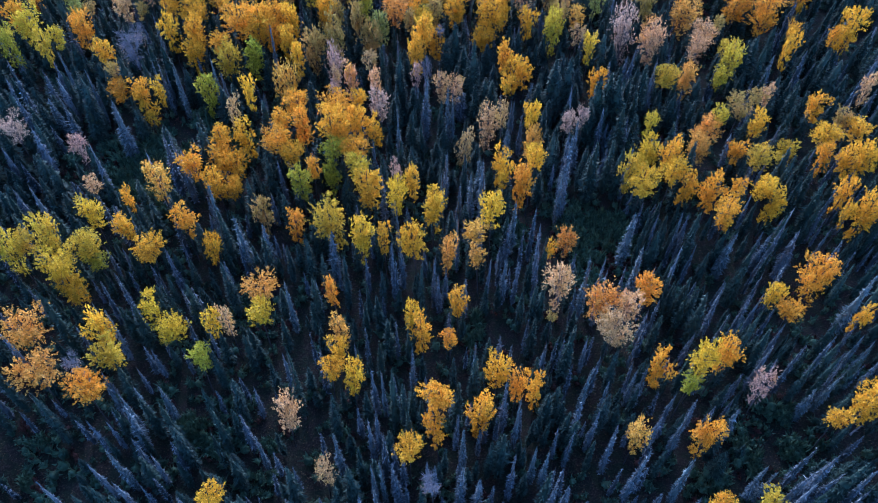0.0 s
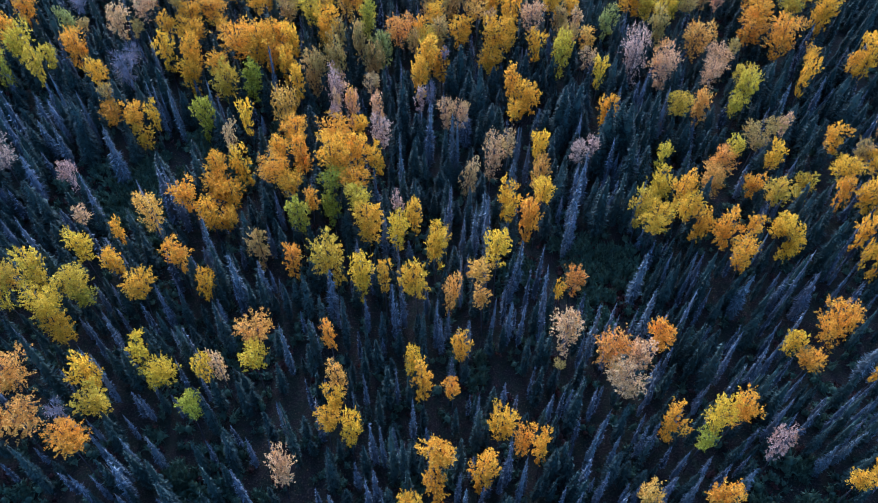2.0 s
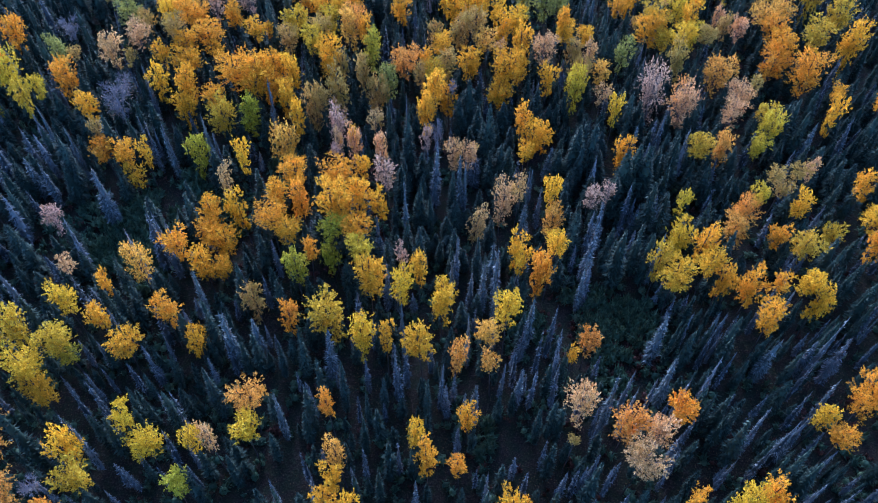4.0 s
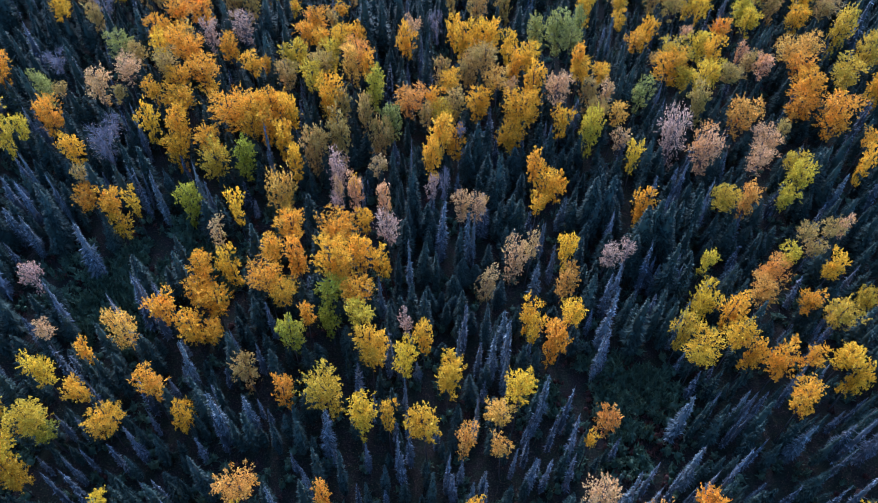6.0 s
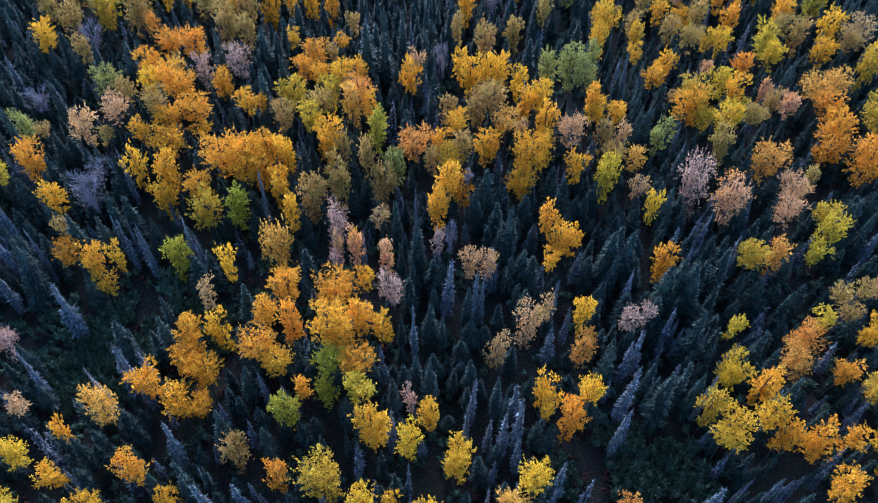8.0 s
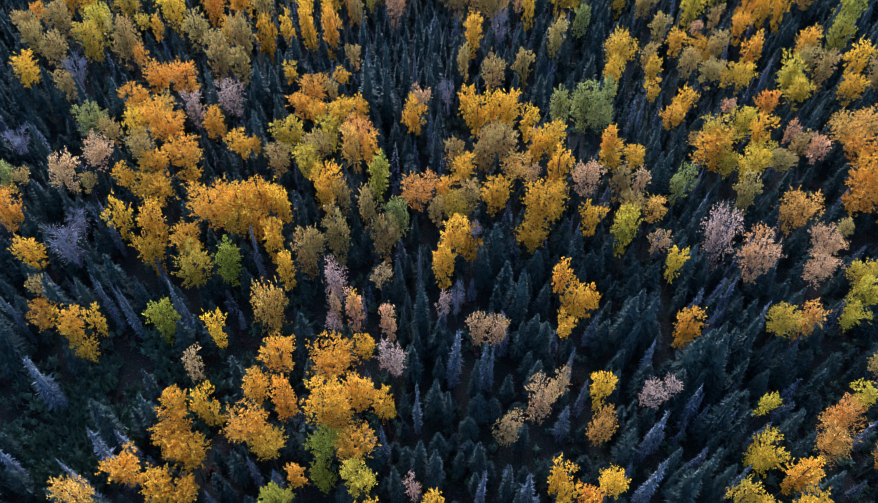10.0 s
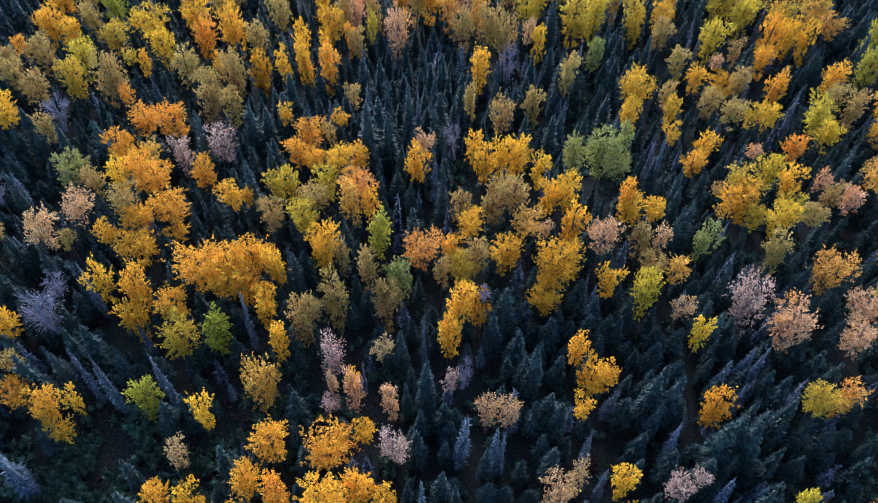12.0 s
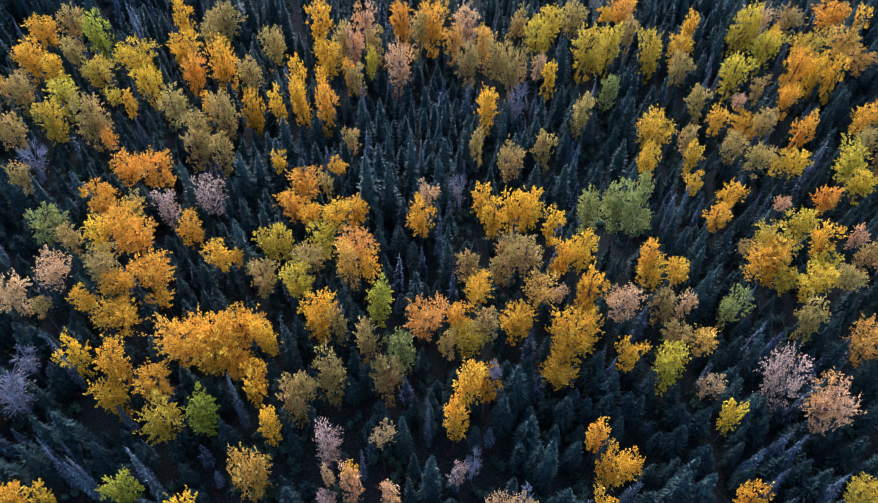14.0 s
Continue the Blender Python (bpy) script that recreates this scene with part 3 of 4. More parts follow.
stand("orange", [
    (-13.9, 56.8, 0.85, 1.22, 7.0), (-9.0, 58.9, 1.62, 1.22, 7.5), (-16.4, 59.5, 1.50, 1.13, 6.7), (-17.9, 60.3, 1.53, 1.14, 7.7), (-11.1, 62.0, 1.54, 1.15, 7.0),
    (-12.2, 62.3, 1.83, 1.83, 8.7), (-15.4, 62.7, 1.30, 1.92, 7.6), (-9.6, 63.7, 1.31, 1.94, 7.8), (-18.1, 63.9, 1.31, 1.31, 7.1), (48.4, 63.9, 1.43, 1.19, 7.0),
    (-16.4, 66.7, 1.61, 1.21, 7.5), (-12.2, 66.9, 1.88, 1.41, 7.1), (-39.0, 71.4, 1.41, 1.14, 6.0), (-11.1, 73.0, 0.63, 1.27, 7.0), (7.9, 76.9, 0.93, 1.87, 7.0),
    (-3.3, 77.9, 1.18, 2.36, 7.0), (-28.3, 80.2, 1.65, 1.24, 6.2), (-2.5, 81.0, 1.37, 2.15, 8.3), (-24.1, 82.4, 1.64, 1.23, 6.6),
])
stand("orange", [
    (-47.0, 82.5, 1.54, 1.99, 7.0), (-22.4, 82.7, 1.52, 1.52, 6.0), (-23.6, 83.7, 2.18, 1.63, 7.5), (-26.8, 84.0, 2.35, 1.76, 7.9), (46.3, 84.0, 0.95, 0.95, 7.0),
    (-36.2, 87.4, 1.12, 1.36, 7.0), (43.8, 87.6, 2.21, 2.21, 7.0), (-31.1, 89.9, 1.80, 1.35, 8.3), (40.9, 90.5, 2.24, 1.68, 5.9), (-56.5, 91.1, 1.46, 1.92, 7.0),
    (-11.8, 92.2, 1.01, 1.59, 8.6), (-26.4, 93.3, 1.44, 1.11, 7.0), (-24.0, 93.4, 0.65, 0.93, 7.0), (17.1, 93.4, 1.29, 0.97, 7.0), (14.1, 93.6, 1.14, 1.41, 9.0),
    (-32.9, 93.9, 1.81, 1.36, 8.6), (-35.6, 95.9, 1.95, 1.46, 8.4), (42.0, 96.7, 1.74, 1.31, 7.0), (-19.9, 100.0, 1.39, 1.39, 7.0),
])
stand("orange", [
    (-19.5, 102.8, 1.70, 1.28, 7.0), (-38.3, 104.1, 1.73, 1.30, 7.0), (-34.3, 104.3, 2.02, 1.52, 7.0), (33.9, 104.4, 1.28, 1.51, 7.0), (-41.2, 108.4, 0.90, 0.90, 7.0),
    (-41.0, 115.0, 0.95, 1.41, 7.0), (-19.2, 116.0, 1.43, 2.86, 7.0), (-0.8, 116.7, 1.28, 2.55, 7.0), (25.3, 116.9, 1.27, 1.52, 7.0), (-58.0, 118.0, 1.07, 1.07, 7.0),
    (42.6, 118.7, 1.61, 1.61, 7.0), (34.8, 121.4, 1.32, 1.78, 7.0), (-36.0, 122.2, 1.68, 2.16, 7.0), (-17.6, 122.9, 0.84, 1.68, 7.0), (-56.1, 123.2, 1.87, 2.33, 7.0),
    (-32.7, 123.6, 1.70, 3.11, 7.0), (36.6, 126.7, 1.54, 3.09, 7.0), (-7.7, 133.3, 2.17, 2.68, 7.0), (-11.7, 134.3, 1.64, 2.39, 7.0),
])
stand("orange", [
    (17.1, 138.8, 1.87, 1.40, 7.0), (45.1, 140.7, 2.26, 1.69, 7.0),
])
stand("apricot", [
    (16.6, 26.7, 1.03, 2.05, 7.0), (-34.9, 31.6, 1.92, 1.44, 7.0), (-8.4, 35.9, 0.88, 1.76, 7.0), (-37.1, 36.2, 2.01, 1.51, 7.0), (14.7, 39.2, 1.41, 2.02, 8.0),
    (-16.7, 40.8, 1.52, 1.14, 7.0), (4.1, 44.8, 0.95, 1.27, 7.0), (0.7, 45.1, 0.96, 1.91, 7.0), (4.1, 47.5, 1.31, 1.01, 7.4), (12.9, 48.2, 1.25, 1.25, 5.1),
    (-29.5, 54.1, 1.33, 2.06, 7.9), (29.7, 62.3, 1.77, 1.32, 5.7), (10.2, 62.8, 1.15, 2.06, 5.6), (30.9, 64.8, 1.55, 2.07, 5.7), (-19.1, 73.2, 1.58, 3.16, 5.1),
    (30.8, 74.3, 1.27, 2.42, 6.0), (18.1, 86.6, 1.26, 1.26, 7.0), (-6.2, 87.1, 1.90, 1.43, 7.0), (32.8, 87.5, 1.91, 1.91, 6.5),
])
stand("apricot", [
    (4.3, 90.0, 1.53, 1.15, 8.4), (-13.6, 92.3, 1.52, 2.11, 8.6), (-12.2, 94.1, 1.61, 1.21, 9.1), (40.8, 100.2, 1.78, 1.34, 7.0), (44.1, 100.7, 1.79, 1.34, 7.0),
    (45.6, 129.8, 1.91, 1.43, 7.0), (-1.5, 130.1, 1.59, 2.34, 7.0), (-5.0, 130.4, 1.42, 1.93, 7.0), (44.6, 133.8, 2.16, 2.16, 7.0),
])
stand("sandy", [
    (-9.0, 23.1, 0.99, 1.53, 7.0), (2.4, 62.9, 1.15, 2.30, 5.3), (5.2, 64.4, 1.44, 2.36, 7.0), (7.1, 65.8, 0.79, 1.59, 7.0), (-24.1, 66.0, 0.93, 1.87, 7.0),
    (1.7, 70.8, 1.11, 1.41, 7.0), (0.1, 71.1, 1.11, 1.69, 7.0), (-9.0, 76.0, 1.04, 1.04, 7.0), (17.6, 82.1, 1.06, 1.32, 7.0), (51.5, 113.0, 2.20, 1.71, 7.0),
])
stand("peach", [
    (-12.8, 28.2, 1.16, 2.28, 7.0), (15.4, 36.0, 1.73, 1.30, 8.2), (-19.0, 37.0, 0.81, 1.62, 7.0), (17.0, 38.1, 1.19, 1.71, 8.2), (11.4, 40.0, 1.28, 2.16, 8.6),
    (-36.8, 53.8, 1.03, 0.77, 7.0), (39.3, 70.2, 0.82, 1.27, 7.0), (-7.7, 71.4, 0.98, 1.95, 7.0), (-10.8, 71.6, 0.98, 1.96, 7.0), (52.1, 72.0, 1.02, 1.89, 7.0),
    (-12.7, 72.7, 0.63, 1.27, 7.0), (32.9, 79.4, 1.63, 1.37, 7.0), (27.0, 80.0, 1.80, 2.29, 7.5), (34.4, 82.8, 1.67, 1.42, 6.7), (-42.8, 87.4, 1.43, 2.04, 7.7),
    (11.0, 89.1, 1.51, 1.51, 8.5), (-40.3, 90.2, 1.70, 1.28, 8.3), (17.1, 90.3, 0.88, 1.67, 7.0), (5.8, 90.9, 0.89, 0.89, 7.0),
])
stand("peach", [
    (37.0, 96.5, 1.39, 1.39, 7.0), (35.1, 99.2, 0.95, 1.18, 7.0), (-7.3, 102.7, 1.13, 1.13, 7.0), (28.9, 103.5, 0.99, 0.74, 7.0), (28.7, 120.5, 0.98, 0.74, 7.0),
    (-11.7, 124.5, 1.53, 3.06, 7.0), (5.4, 126.3, 1.03, 1.53, 7.0), (-17.6, 128.4, 1.40, 2.38, 7.0), (-16.4, 134.0, 1.46, 2.44, 7.0), (-3.3, 134.9, 2.01, 2.27, 7.0),
    (35.4, 137.5, 1.11, 2.04, 7.0),
])
stand("tan", [
    (10.3, 37.7, 0.51, 0.51, 7.0), (-18.2, 51.7, 1.19, 1.88, 5.1), (46.7, 65.3, 1.13, 1.36, 7.0), (34.9, 67.2, 1.07, 0.80, 7.0), (35.1, 69.0, 1.09, 0.81, 7.0),
    (38.1, 69.8, 1.09, 0.82, 7.0), (-39.9, 73.5, 1.00, 1.24, 7.0), (-16.2, 79.1, 1.33, 2.66, 6.0), (-15.8, 80.1, 1.14, 0.86, 7.0), (-13.5, 81.4, 1.36, 2.72, 6.4),
    (-9.3, 82.1, 1.36, 2.61, 5.6), (36.5, 84.9, 0.93, 0.93, 7.0), (-4.2, 84.9, 0.93, 1.45, 7.0), (-11.1, 84.9, 1.20, 2.40, 7.0), (-13.7, 86.2, 0.95, 1.89, 7.0),
    (15.9, 86.5, 1.26, 1.52, 7.0), (-40.0, 86.8, 0.99, 0.99, 7.0), (-1.2, 86.9, 1.22, 1.91, 7.0), (-47.1, 87.3, 0.92, 0.69, 7.0),
])
stand("tan", [
    (28.0, 89.1, 1.28, 2.21, 7.0), (-34.5, 89.5, 1.55, 1.16, 9.3), (15.3, 89.9, 1.25, 1.83, 7.0), (-21.1, 90.8, 1.54, 1.54, 7.5), (31.9, 92.4, 1.55, 1.16, 8.2),
    (-17.6, 93.0, 1.57, 1.57, 7.7), (0.8, 93.1, 1.30, 1.91, 7.0), (2.9, 93.4, 1.59, 1.59, 8.9), (-2.6, 93.6, 1.17, 1.49, 7.0), (-40.4, 94.8, 1.33, 1.33, 7.0),
    (1.1, 95.8, 1.33, 1.92, 7.0), (35.6, 97.0, 1.13, 1.37, 7.0), (23.4, 97.5, 0.81, 0.60, 7.0), (-35.2, 98.7, 0.96, 1.21, 7.0), (-48.0, 102.1, 1.20, 1.43, 7.0),
    (-16.7, 102.9, 0.71, 1.42, 7.0), (-29.0, 107.8, 1.34, 2.06, 7.0), (1.6, 108.0, 1.33, 2.10, 7.0), (-32.1, 108.1, 1.49, 1.98, 7.0),
])
stand("tan", [
    (-51.6, 109.1, 1.36, 2.01, 7.0), (27.7, 110.1, 1.50, 1.50, 7.0), (-1.7, 110.1, 0.90, 1.81, 7.0), (48.9, 110.2, 1.53, 1.15, 7.0), (-15.4, 110.6, 0.97, 1.38, 7.0),
    (-55.9, 111.5, 1.47, 1.94, 7.0), (-44.3, 111.6, 1.85, 2.75, 7.0), (42.6, 111.6, 1.46, 2.16, 7.0), (26.0, 111.9, 1.22, 1.69, 7.0), (-32.2, 111.9, 1.54, 2.03, 7.0),
    (5.6, 112.4, 1.41, 2.44, 5.0), (21.1, 113.1, 1.23, 1.48, 7.0), (41.2, 113.6, 1.53, 1.28, 7.0), (-30.3, 114.1, 1.57, 2.96, 7.0), (-57.5, 114.4, 1.73, 2.19, 7.0),
    (-36.2, 114.8, 1.90, 1.90, 7.0), (-54.4, 116.3, 1.93, 1.93, 7.0), (31.0, 116.8, 1.27, 1.51, 7.0), (9.7, 116.9, 1.28, 2.55, 7.0),
])
stand("tan", [
    (23.7, 120.1, 1.47, 1.72, 7.0), (-16.1, 121.9, 1.17, 1.90, 7.0), (-28.6, 122.1, 1.34, 1.83, 7.0), (31.7, 123.5, 1.00, 1.47, 7.0), (2.0, 124.9, 1.53, 2.75, 7.0),
    (-51.1, 125.4, 1.38, 2.07, 7.0), (-2.8, 126.4, 1.55, 2.30, 7.0), (23.0, 127.0, 1.72, 1.72, 7.0), (0.6, 127.2, 1.73, 2.24, 7.0), (-27.8, 128.3, 1.58, 2.31, 7.0),
    (-14.2, 129.2, 1.23, 2.44, 7.0), (-19.2, 130.1, 1.42, 2.40, 7.0), (-36.0, 130.2, 1.42, 1.42, 7.0), (-54.1, 131.4, 1.62, 2.32, 7.0), (-9.8, 132.6, 1.44, 2.43, 7.0),
    (-35.0, 133.3, 2.91, 2.38, 7.0), (17.7, 133.8, 1.08, 2.17, 7.0), (2.5, 134.6, 1.28, 2.02, 7.0), (10.3, 137.1, 1.48, 2.46, 7.0),
])
stand("tan", [
    (39.1, 139.0, 1.86, 1.40, 7.0),
])
stand("green", [
    (21.7, 31.2, 0.96, 0.72, 7.0), (-21.1, 33.2, 1.10, 1.43, 7.0), (-34.0, 45.7, 1.22, 0.91, 4.9), (-14.8, 54.7, 1.33, 1.87, 6.8), (-11.8, 57.8, 1.10, 1.81, 5.0),
    (-11.6, 59.0, 1.37, 1.03, 7.5), (-28.5, 71.4, 1.27, 2.51, 5.8), (-23.8, 77.9, 1.49, 2.02, 5.9), (-54.9, 78.4, 1.42, 2.31, 7.0), (-10.2, 88.0, 1.32, 2.14, 8.4),
    (47.4, 119.7, 1.60, 2.29, 7.0), (51.2, 127.5, 1.88, 3.20, 7.0), (-49.7, 129.2, 1.77, 2.48, 7.0),
])
stand("sage", [
    (-8.3, 84.5, 1.43, 2.18, 6.2), (-49.5, 88.1, 1.28, 1.95, 7.0), (20.8, 90.2, 1.25, 1.79, 7.0), (-43.1, 96.1, 1.88, 1.41, 6.9), (13.4, 98.9, 1.62, 1.21, 8.0),
    (9.5, 100.5, 1.50, 2.27, 8.0), (12.4, 101.4, 1.93, 2.45, 8.0), (15.0, 102.7, 0.97, 1.95, 8.0), (13.1, 121.0, 1.15, 1.88, 7.0),
])
stand("rosy", [
    (28.0, 30.7, 1.07, 2.14, 7.0), (-4.3, 56.4, 0.73, 1.46, 7.0), (-40.1, 60.3, 1.14, 1.39, 7.0), (-48.5, 63.0, 1.58, 1.58, 7.0), (16.9, 66.0, 0.79, 1.09, 7.0),
    (14.5, 66.1, 1.19, 1.19, 6.4), (-7.0, 67.0, 1.36, 1.66, 7.6), (-12.5, 71.5, 0.84, 0.84, 7.0), (-3.1, 73.2, 0.79, 1.44, 7.0), (-13.3, 75.3, 1.30, 2.58, 6.5),
    (23.9, 82.6, 1.67, 3.42, 7.6), (-32.3, 99.3, 1.38, 1.88, 7.0), (-28.4, 100.7, 1.68, 1.68, 7.0),
])
stand("bare", [
    (-0.2, 21.4, 1.08, 1.08, 7.0), (-32.1, 32.5, 0.97, 0.97, 7.0), (-1.7, 74.4, 1.00, 1.80, 7.0), (-39.0, 78.5, 2.08, 2.08, 7.0), (-39.5, 81.4, 1.17, 1.17, 7.0),
    (-0.0, 82.4, 0.93, 0.70, 7.0), (-49.4, 92.4, 1.60, 1.20, 7.0), (-3.4, 103.0, 0.99, 1.98, 7.0), (-48.1, 105.2, 1.46, 1.90, 7.0), (2.8, 118.6, 1.30, 2.27, 7.0),
])


# ---------------------------------------------------------------- spruces
# the first six green forms are narrow, the last three broad
GREEN_WIDE, GREY_WIDE = (0.62, 0.7, 0.55, 0.78, 0.66, 0.58, 1.0, 1.15, 0.9), (0.42, 0.5, 0.36, 0.46, 0.55)
GREEN_SPRUCE = [spruce(500 + i, w, 260 if i < 6 else 430, False, 1.28) for i, w in enumerate(GREEN_WIDE)]
GREY_SPRUCE = [spruce(600 + i, w, 310, True, 1.15) for i, w in enumerate(GREY_WIDE)]
GREEN_MESH = [spruce(520 + i, w, 760 if i < 6 else 1250, False).mesh("green_boughs", NEEDLE_GREEN) for i, w in enumerate(GREEN_WIDE)]
GREY_MESH = [spruce(620 + i, w, 780, True).mesh("grey_boughs", NEEDLE_GREY) for i, w in enumerate(GREY_WIDE)]
SPRUCE_TRUNK = trunk_mesh("spruce_trunk", SPRUCE_BARK, 9.6, 0.11, 0.015)
PLACED = []


def spruce_tree(grey, x, y, height, half_width):
    k = tree_rng.randrange(5) if grey else tree_rng.randrange(6) if half_width < 0.8 else tree_rng.randrange(6, 9)
    own = (GREY_WIDE if grey else GREEN_WIDE)[k]
    root = new("spruce")
    root.empty_display_size = 0.3
    root.location, root.rotation_euler = (x, y, relief(x, y) - 0.05), (0, 0, tree_rng.uniform(0, 6.28))
    crown, trunk = new("crown", (GREY_MESH if grey else GREEN_MESH)[k]), new("trunk", SPRUCE_TRUNK)
    tall, wide = height / 10, min(2.2, max(0.6, half_width / own))
    crown.scale, trunk.scale = (wide, wide, tall), (tall, tall, tall)
    crown.parent = trunk.parent = root
    if grey:
        tagged(root, "slender blue grey spruce with drooping lichen hung boughs", "spruce tree", "grey spruces")
    else:
        tagged(root, "dark green narrow spruce standing in dense forest", "spruce tree", "green spruces")
    PLACED.append((x, y, height))


def breadth(x, y):
    """How much broader the spruces stand than on the poor ground at the start of the flight."""
    return 1 + 0.72 * min(1, max(0, (y - 48 - 0.15 * x) / 16))


def spruces(grey, trees):
    for x, y, height, half_width in trees:
        spruce_tree(grey, x, y, height, half_width * (1 if grey else 1 + 0.3 * (breadth(x, y) - 1)))


spruces(False, [
    (-17.0, 25.0, 5.30, 0.63), (4.3, 25.2, 7.80, 0.44), (23.9, 25.4, 5.20, 0.83), (-21.1, 26.0, 8.90, 0.74), (-32.8, 28.0, 9.70, 0.55),
    (20.6, 28.5, 6.40, 0.55), (-8.9, 28.7, 8.00, 0.61), (-2.7, 29.3, 9.80, 0.51), (14.2, 29.5, 8.00, 0.66), (-20.0, 30.0, 7.40, 0.51),
    (-17.5, 30.3, 7.90, 0.67), (-12.2, 30.9, 12.20, 0.51), (32.3, 32.5, 8.50, 0.47), (15.7, 33.5, 8.50, 0.58), (-19.9, 33.7, 9.30, 0.53),
    (-29.5, 38.9, 6.40, 0.66), (8.0, 40.3, 7.20, 0.50), (24.4, 41.2, 7.20, 0.68), (-6.8, 41.5, 7.10, 0.40), (-1.7, 41.6, 9.30, 0.51),
])
spruces(False, [
    (-20.1, 42.0, 9.20, 0.68), (-23.4, 42.7, 4.50, 0.57), (-9.1, 42.9, 9.20, 0.52), (-5.6, 42.9, 7.10, 0.46), (29.6, 44.0, 7.20, 0.87),
    (10.4, 45.9, 8.70, 0.47), (-15.3, 46.4, 6.20, 0.47), (34.0, 48.5, 9.50, 0.66), (3.4, 56.2, 7.70, 0.45), (-6.0, 57.4, 8.40, 0.58),
    (2.7, 57.8, 8.00, 0.53), (-38.7, 59.6, 7.80, 0.70), (5.7, 59.8, 5.50, 0.48), (16.2, 60.3, 7.40, 0.65), (-30.5, 61.2, 8.80, 0.93),
    (20.3, 62.4, 6.00, 0.55), (4.1, 62.9, 5.40, 0.66), (-2.1, 64.6, 7.20, 0.45), (-6.1, 65.1, 6.20, 0.40), (38.6, 66.6, 5.50, 0.80),
])
spruces(False, [
    (12.5, 67.4, 7.10, 0.63), (0.1, 67.5, 7.90, 0.52), (19.4, 67.7, 7.10, 0.52), (21.8, 67.8, 5.40, 0.63), (-41.6, 68.4, 10.40, 0.91),
    (-3.1, 68.8, 5.70, 0.52), (26.0, 68.8, 5.40, 0.70), (-45.0, 69.4, 4.60, 0.42), (-42.2, 69.7, 6.20, 0.77), (13.1, 70.3, 6.10, 0.77),
    (32.2, 70.5, 4.60, 0.59), (-5.3, 70.9, 6.10, 0.59), (14.2, 71.8, 8.40, 0.71), (6.3, 71.8, 7.80, 0.90), (-6.5, 73.0, 7.10, 0.46),
    (-4.8, 73.2, 7.60, 0.67), (-5.1, 73.3, 10.50, 0.79), (1.3, 73.7, 6.30, 0.56), (-24.9, 74.1, 5.00, 0.56), (15.1, 74.7, 9.00, 0.84),
])
spruces(False, [
    (-31.9, 74.8, 6.20, 0.71), (24.4, 74.8, 4.10, 0.61), (4.2, 75.1, 11.20, 0.80), (-6.5, 75.5, 5.60, 0.49), (12.4, 75.6, 5.90, 0.52),
    (-32.5, 75.8, 5.90, 0.43), (14.5, 75.8, 6.10, 0.62), (3.7, 76.0, 7.70, 0.86), (20.7, 76.1, 5.20, 0.80), (6.7, 77.2, 6.20, 0.72),
    (-7.3, 77.5, 8.50, 0.63), (17.8, 77.6, 5.10, 0.94), (39.3, 77.9, 4.50, 0.69), (20.2, 77.9, 5.10, 0.58), (-1.4, 78.3, 5.50, 0.53),
    (-5.3, 78.9, 7.60, 0.51), (-15.5, 79.2, 6.80, 0.59), (-8.9, 79.2, 4.40, 0.39), (10.7, 79.5, 5.90, 0.54), (0.9, 80.0, 7.80, 0.89),
])
spruces(False, [
    (3.3, 80.2, 5.10, 0.64), (13.5, 80.4, 4.00, 0.49), (16.8, 80.6, 4.50, 0.59), (6.2, 80.8, 6.70, 0.89), (1.5, 81.0, 5.90, 0.83),
    (7.0, 82.1, 5.10, 0.65), (41.8, 83.1, 6.20, 1.17), (-38.5, 84.3, 6.60, 0.59), (32.5, 85.5, 4.10, 0.57), (20.7, 87.2, 4.70, 0.79),
    (-47.0, 87.6, 5.90, 0.75), (22.2, 87.9, 5.60, 0.63), (31.7, 89.0, 4.50, 0.80), (23.5, 90.5, 5.00, 0.70), (-29.2, 90.8, 7.00, 0.66),
    (-7.1, 92.7, 5.30, 0.50), (-6.5, 92.7, 5.30, 0.56), (-5.6, 93.1, 4.80, 0.50), (25.6, 93.8, 3.80, 0.72), (-4.6, 94.9, 8.60, 0.62),
])
spruces(False, [
    (-7.8, 96.1, 6.90, 0.69), (-13.0, 101.0, 5.90, 0.54), (-9.3, 101.3, 7.60, 0.66), (18.0, 101.3, 6.70, 0.59), (-3.9, 110.3, 6.70, 0.58),
    (-28.4, 111.6, 5.00, 0.65), (-9.2, 112.4, 5.80, 0.72), (-14.0, 112.6, 7.90, 0.52), (-12.2, 112.7, 5.00, 0.59), (8.2, 114.1, 6.70, 0.66),
    (-6.3, 114.1, 7.50, 0.80), (4.4, 116.9, 4.60, 0.74), (-10.8, 119.8, 4.60, 0.62), (-5.3, 121.9, 4.60, 0.49), (-7.5, 123.5, 5.00, 0.93),
])
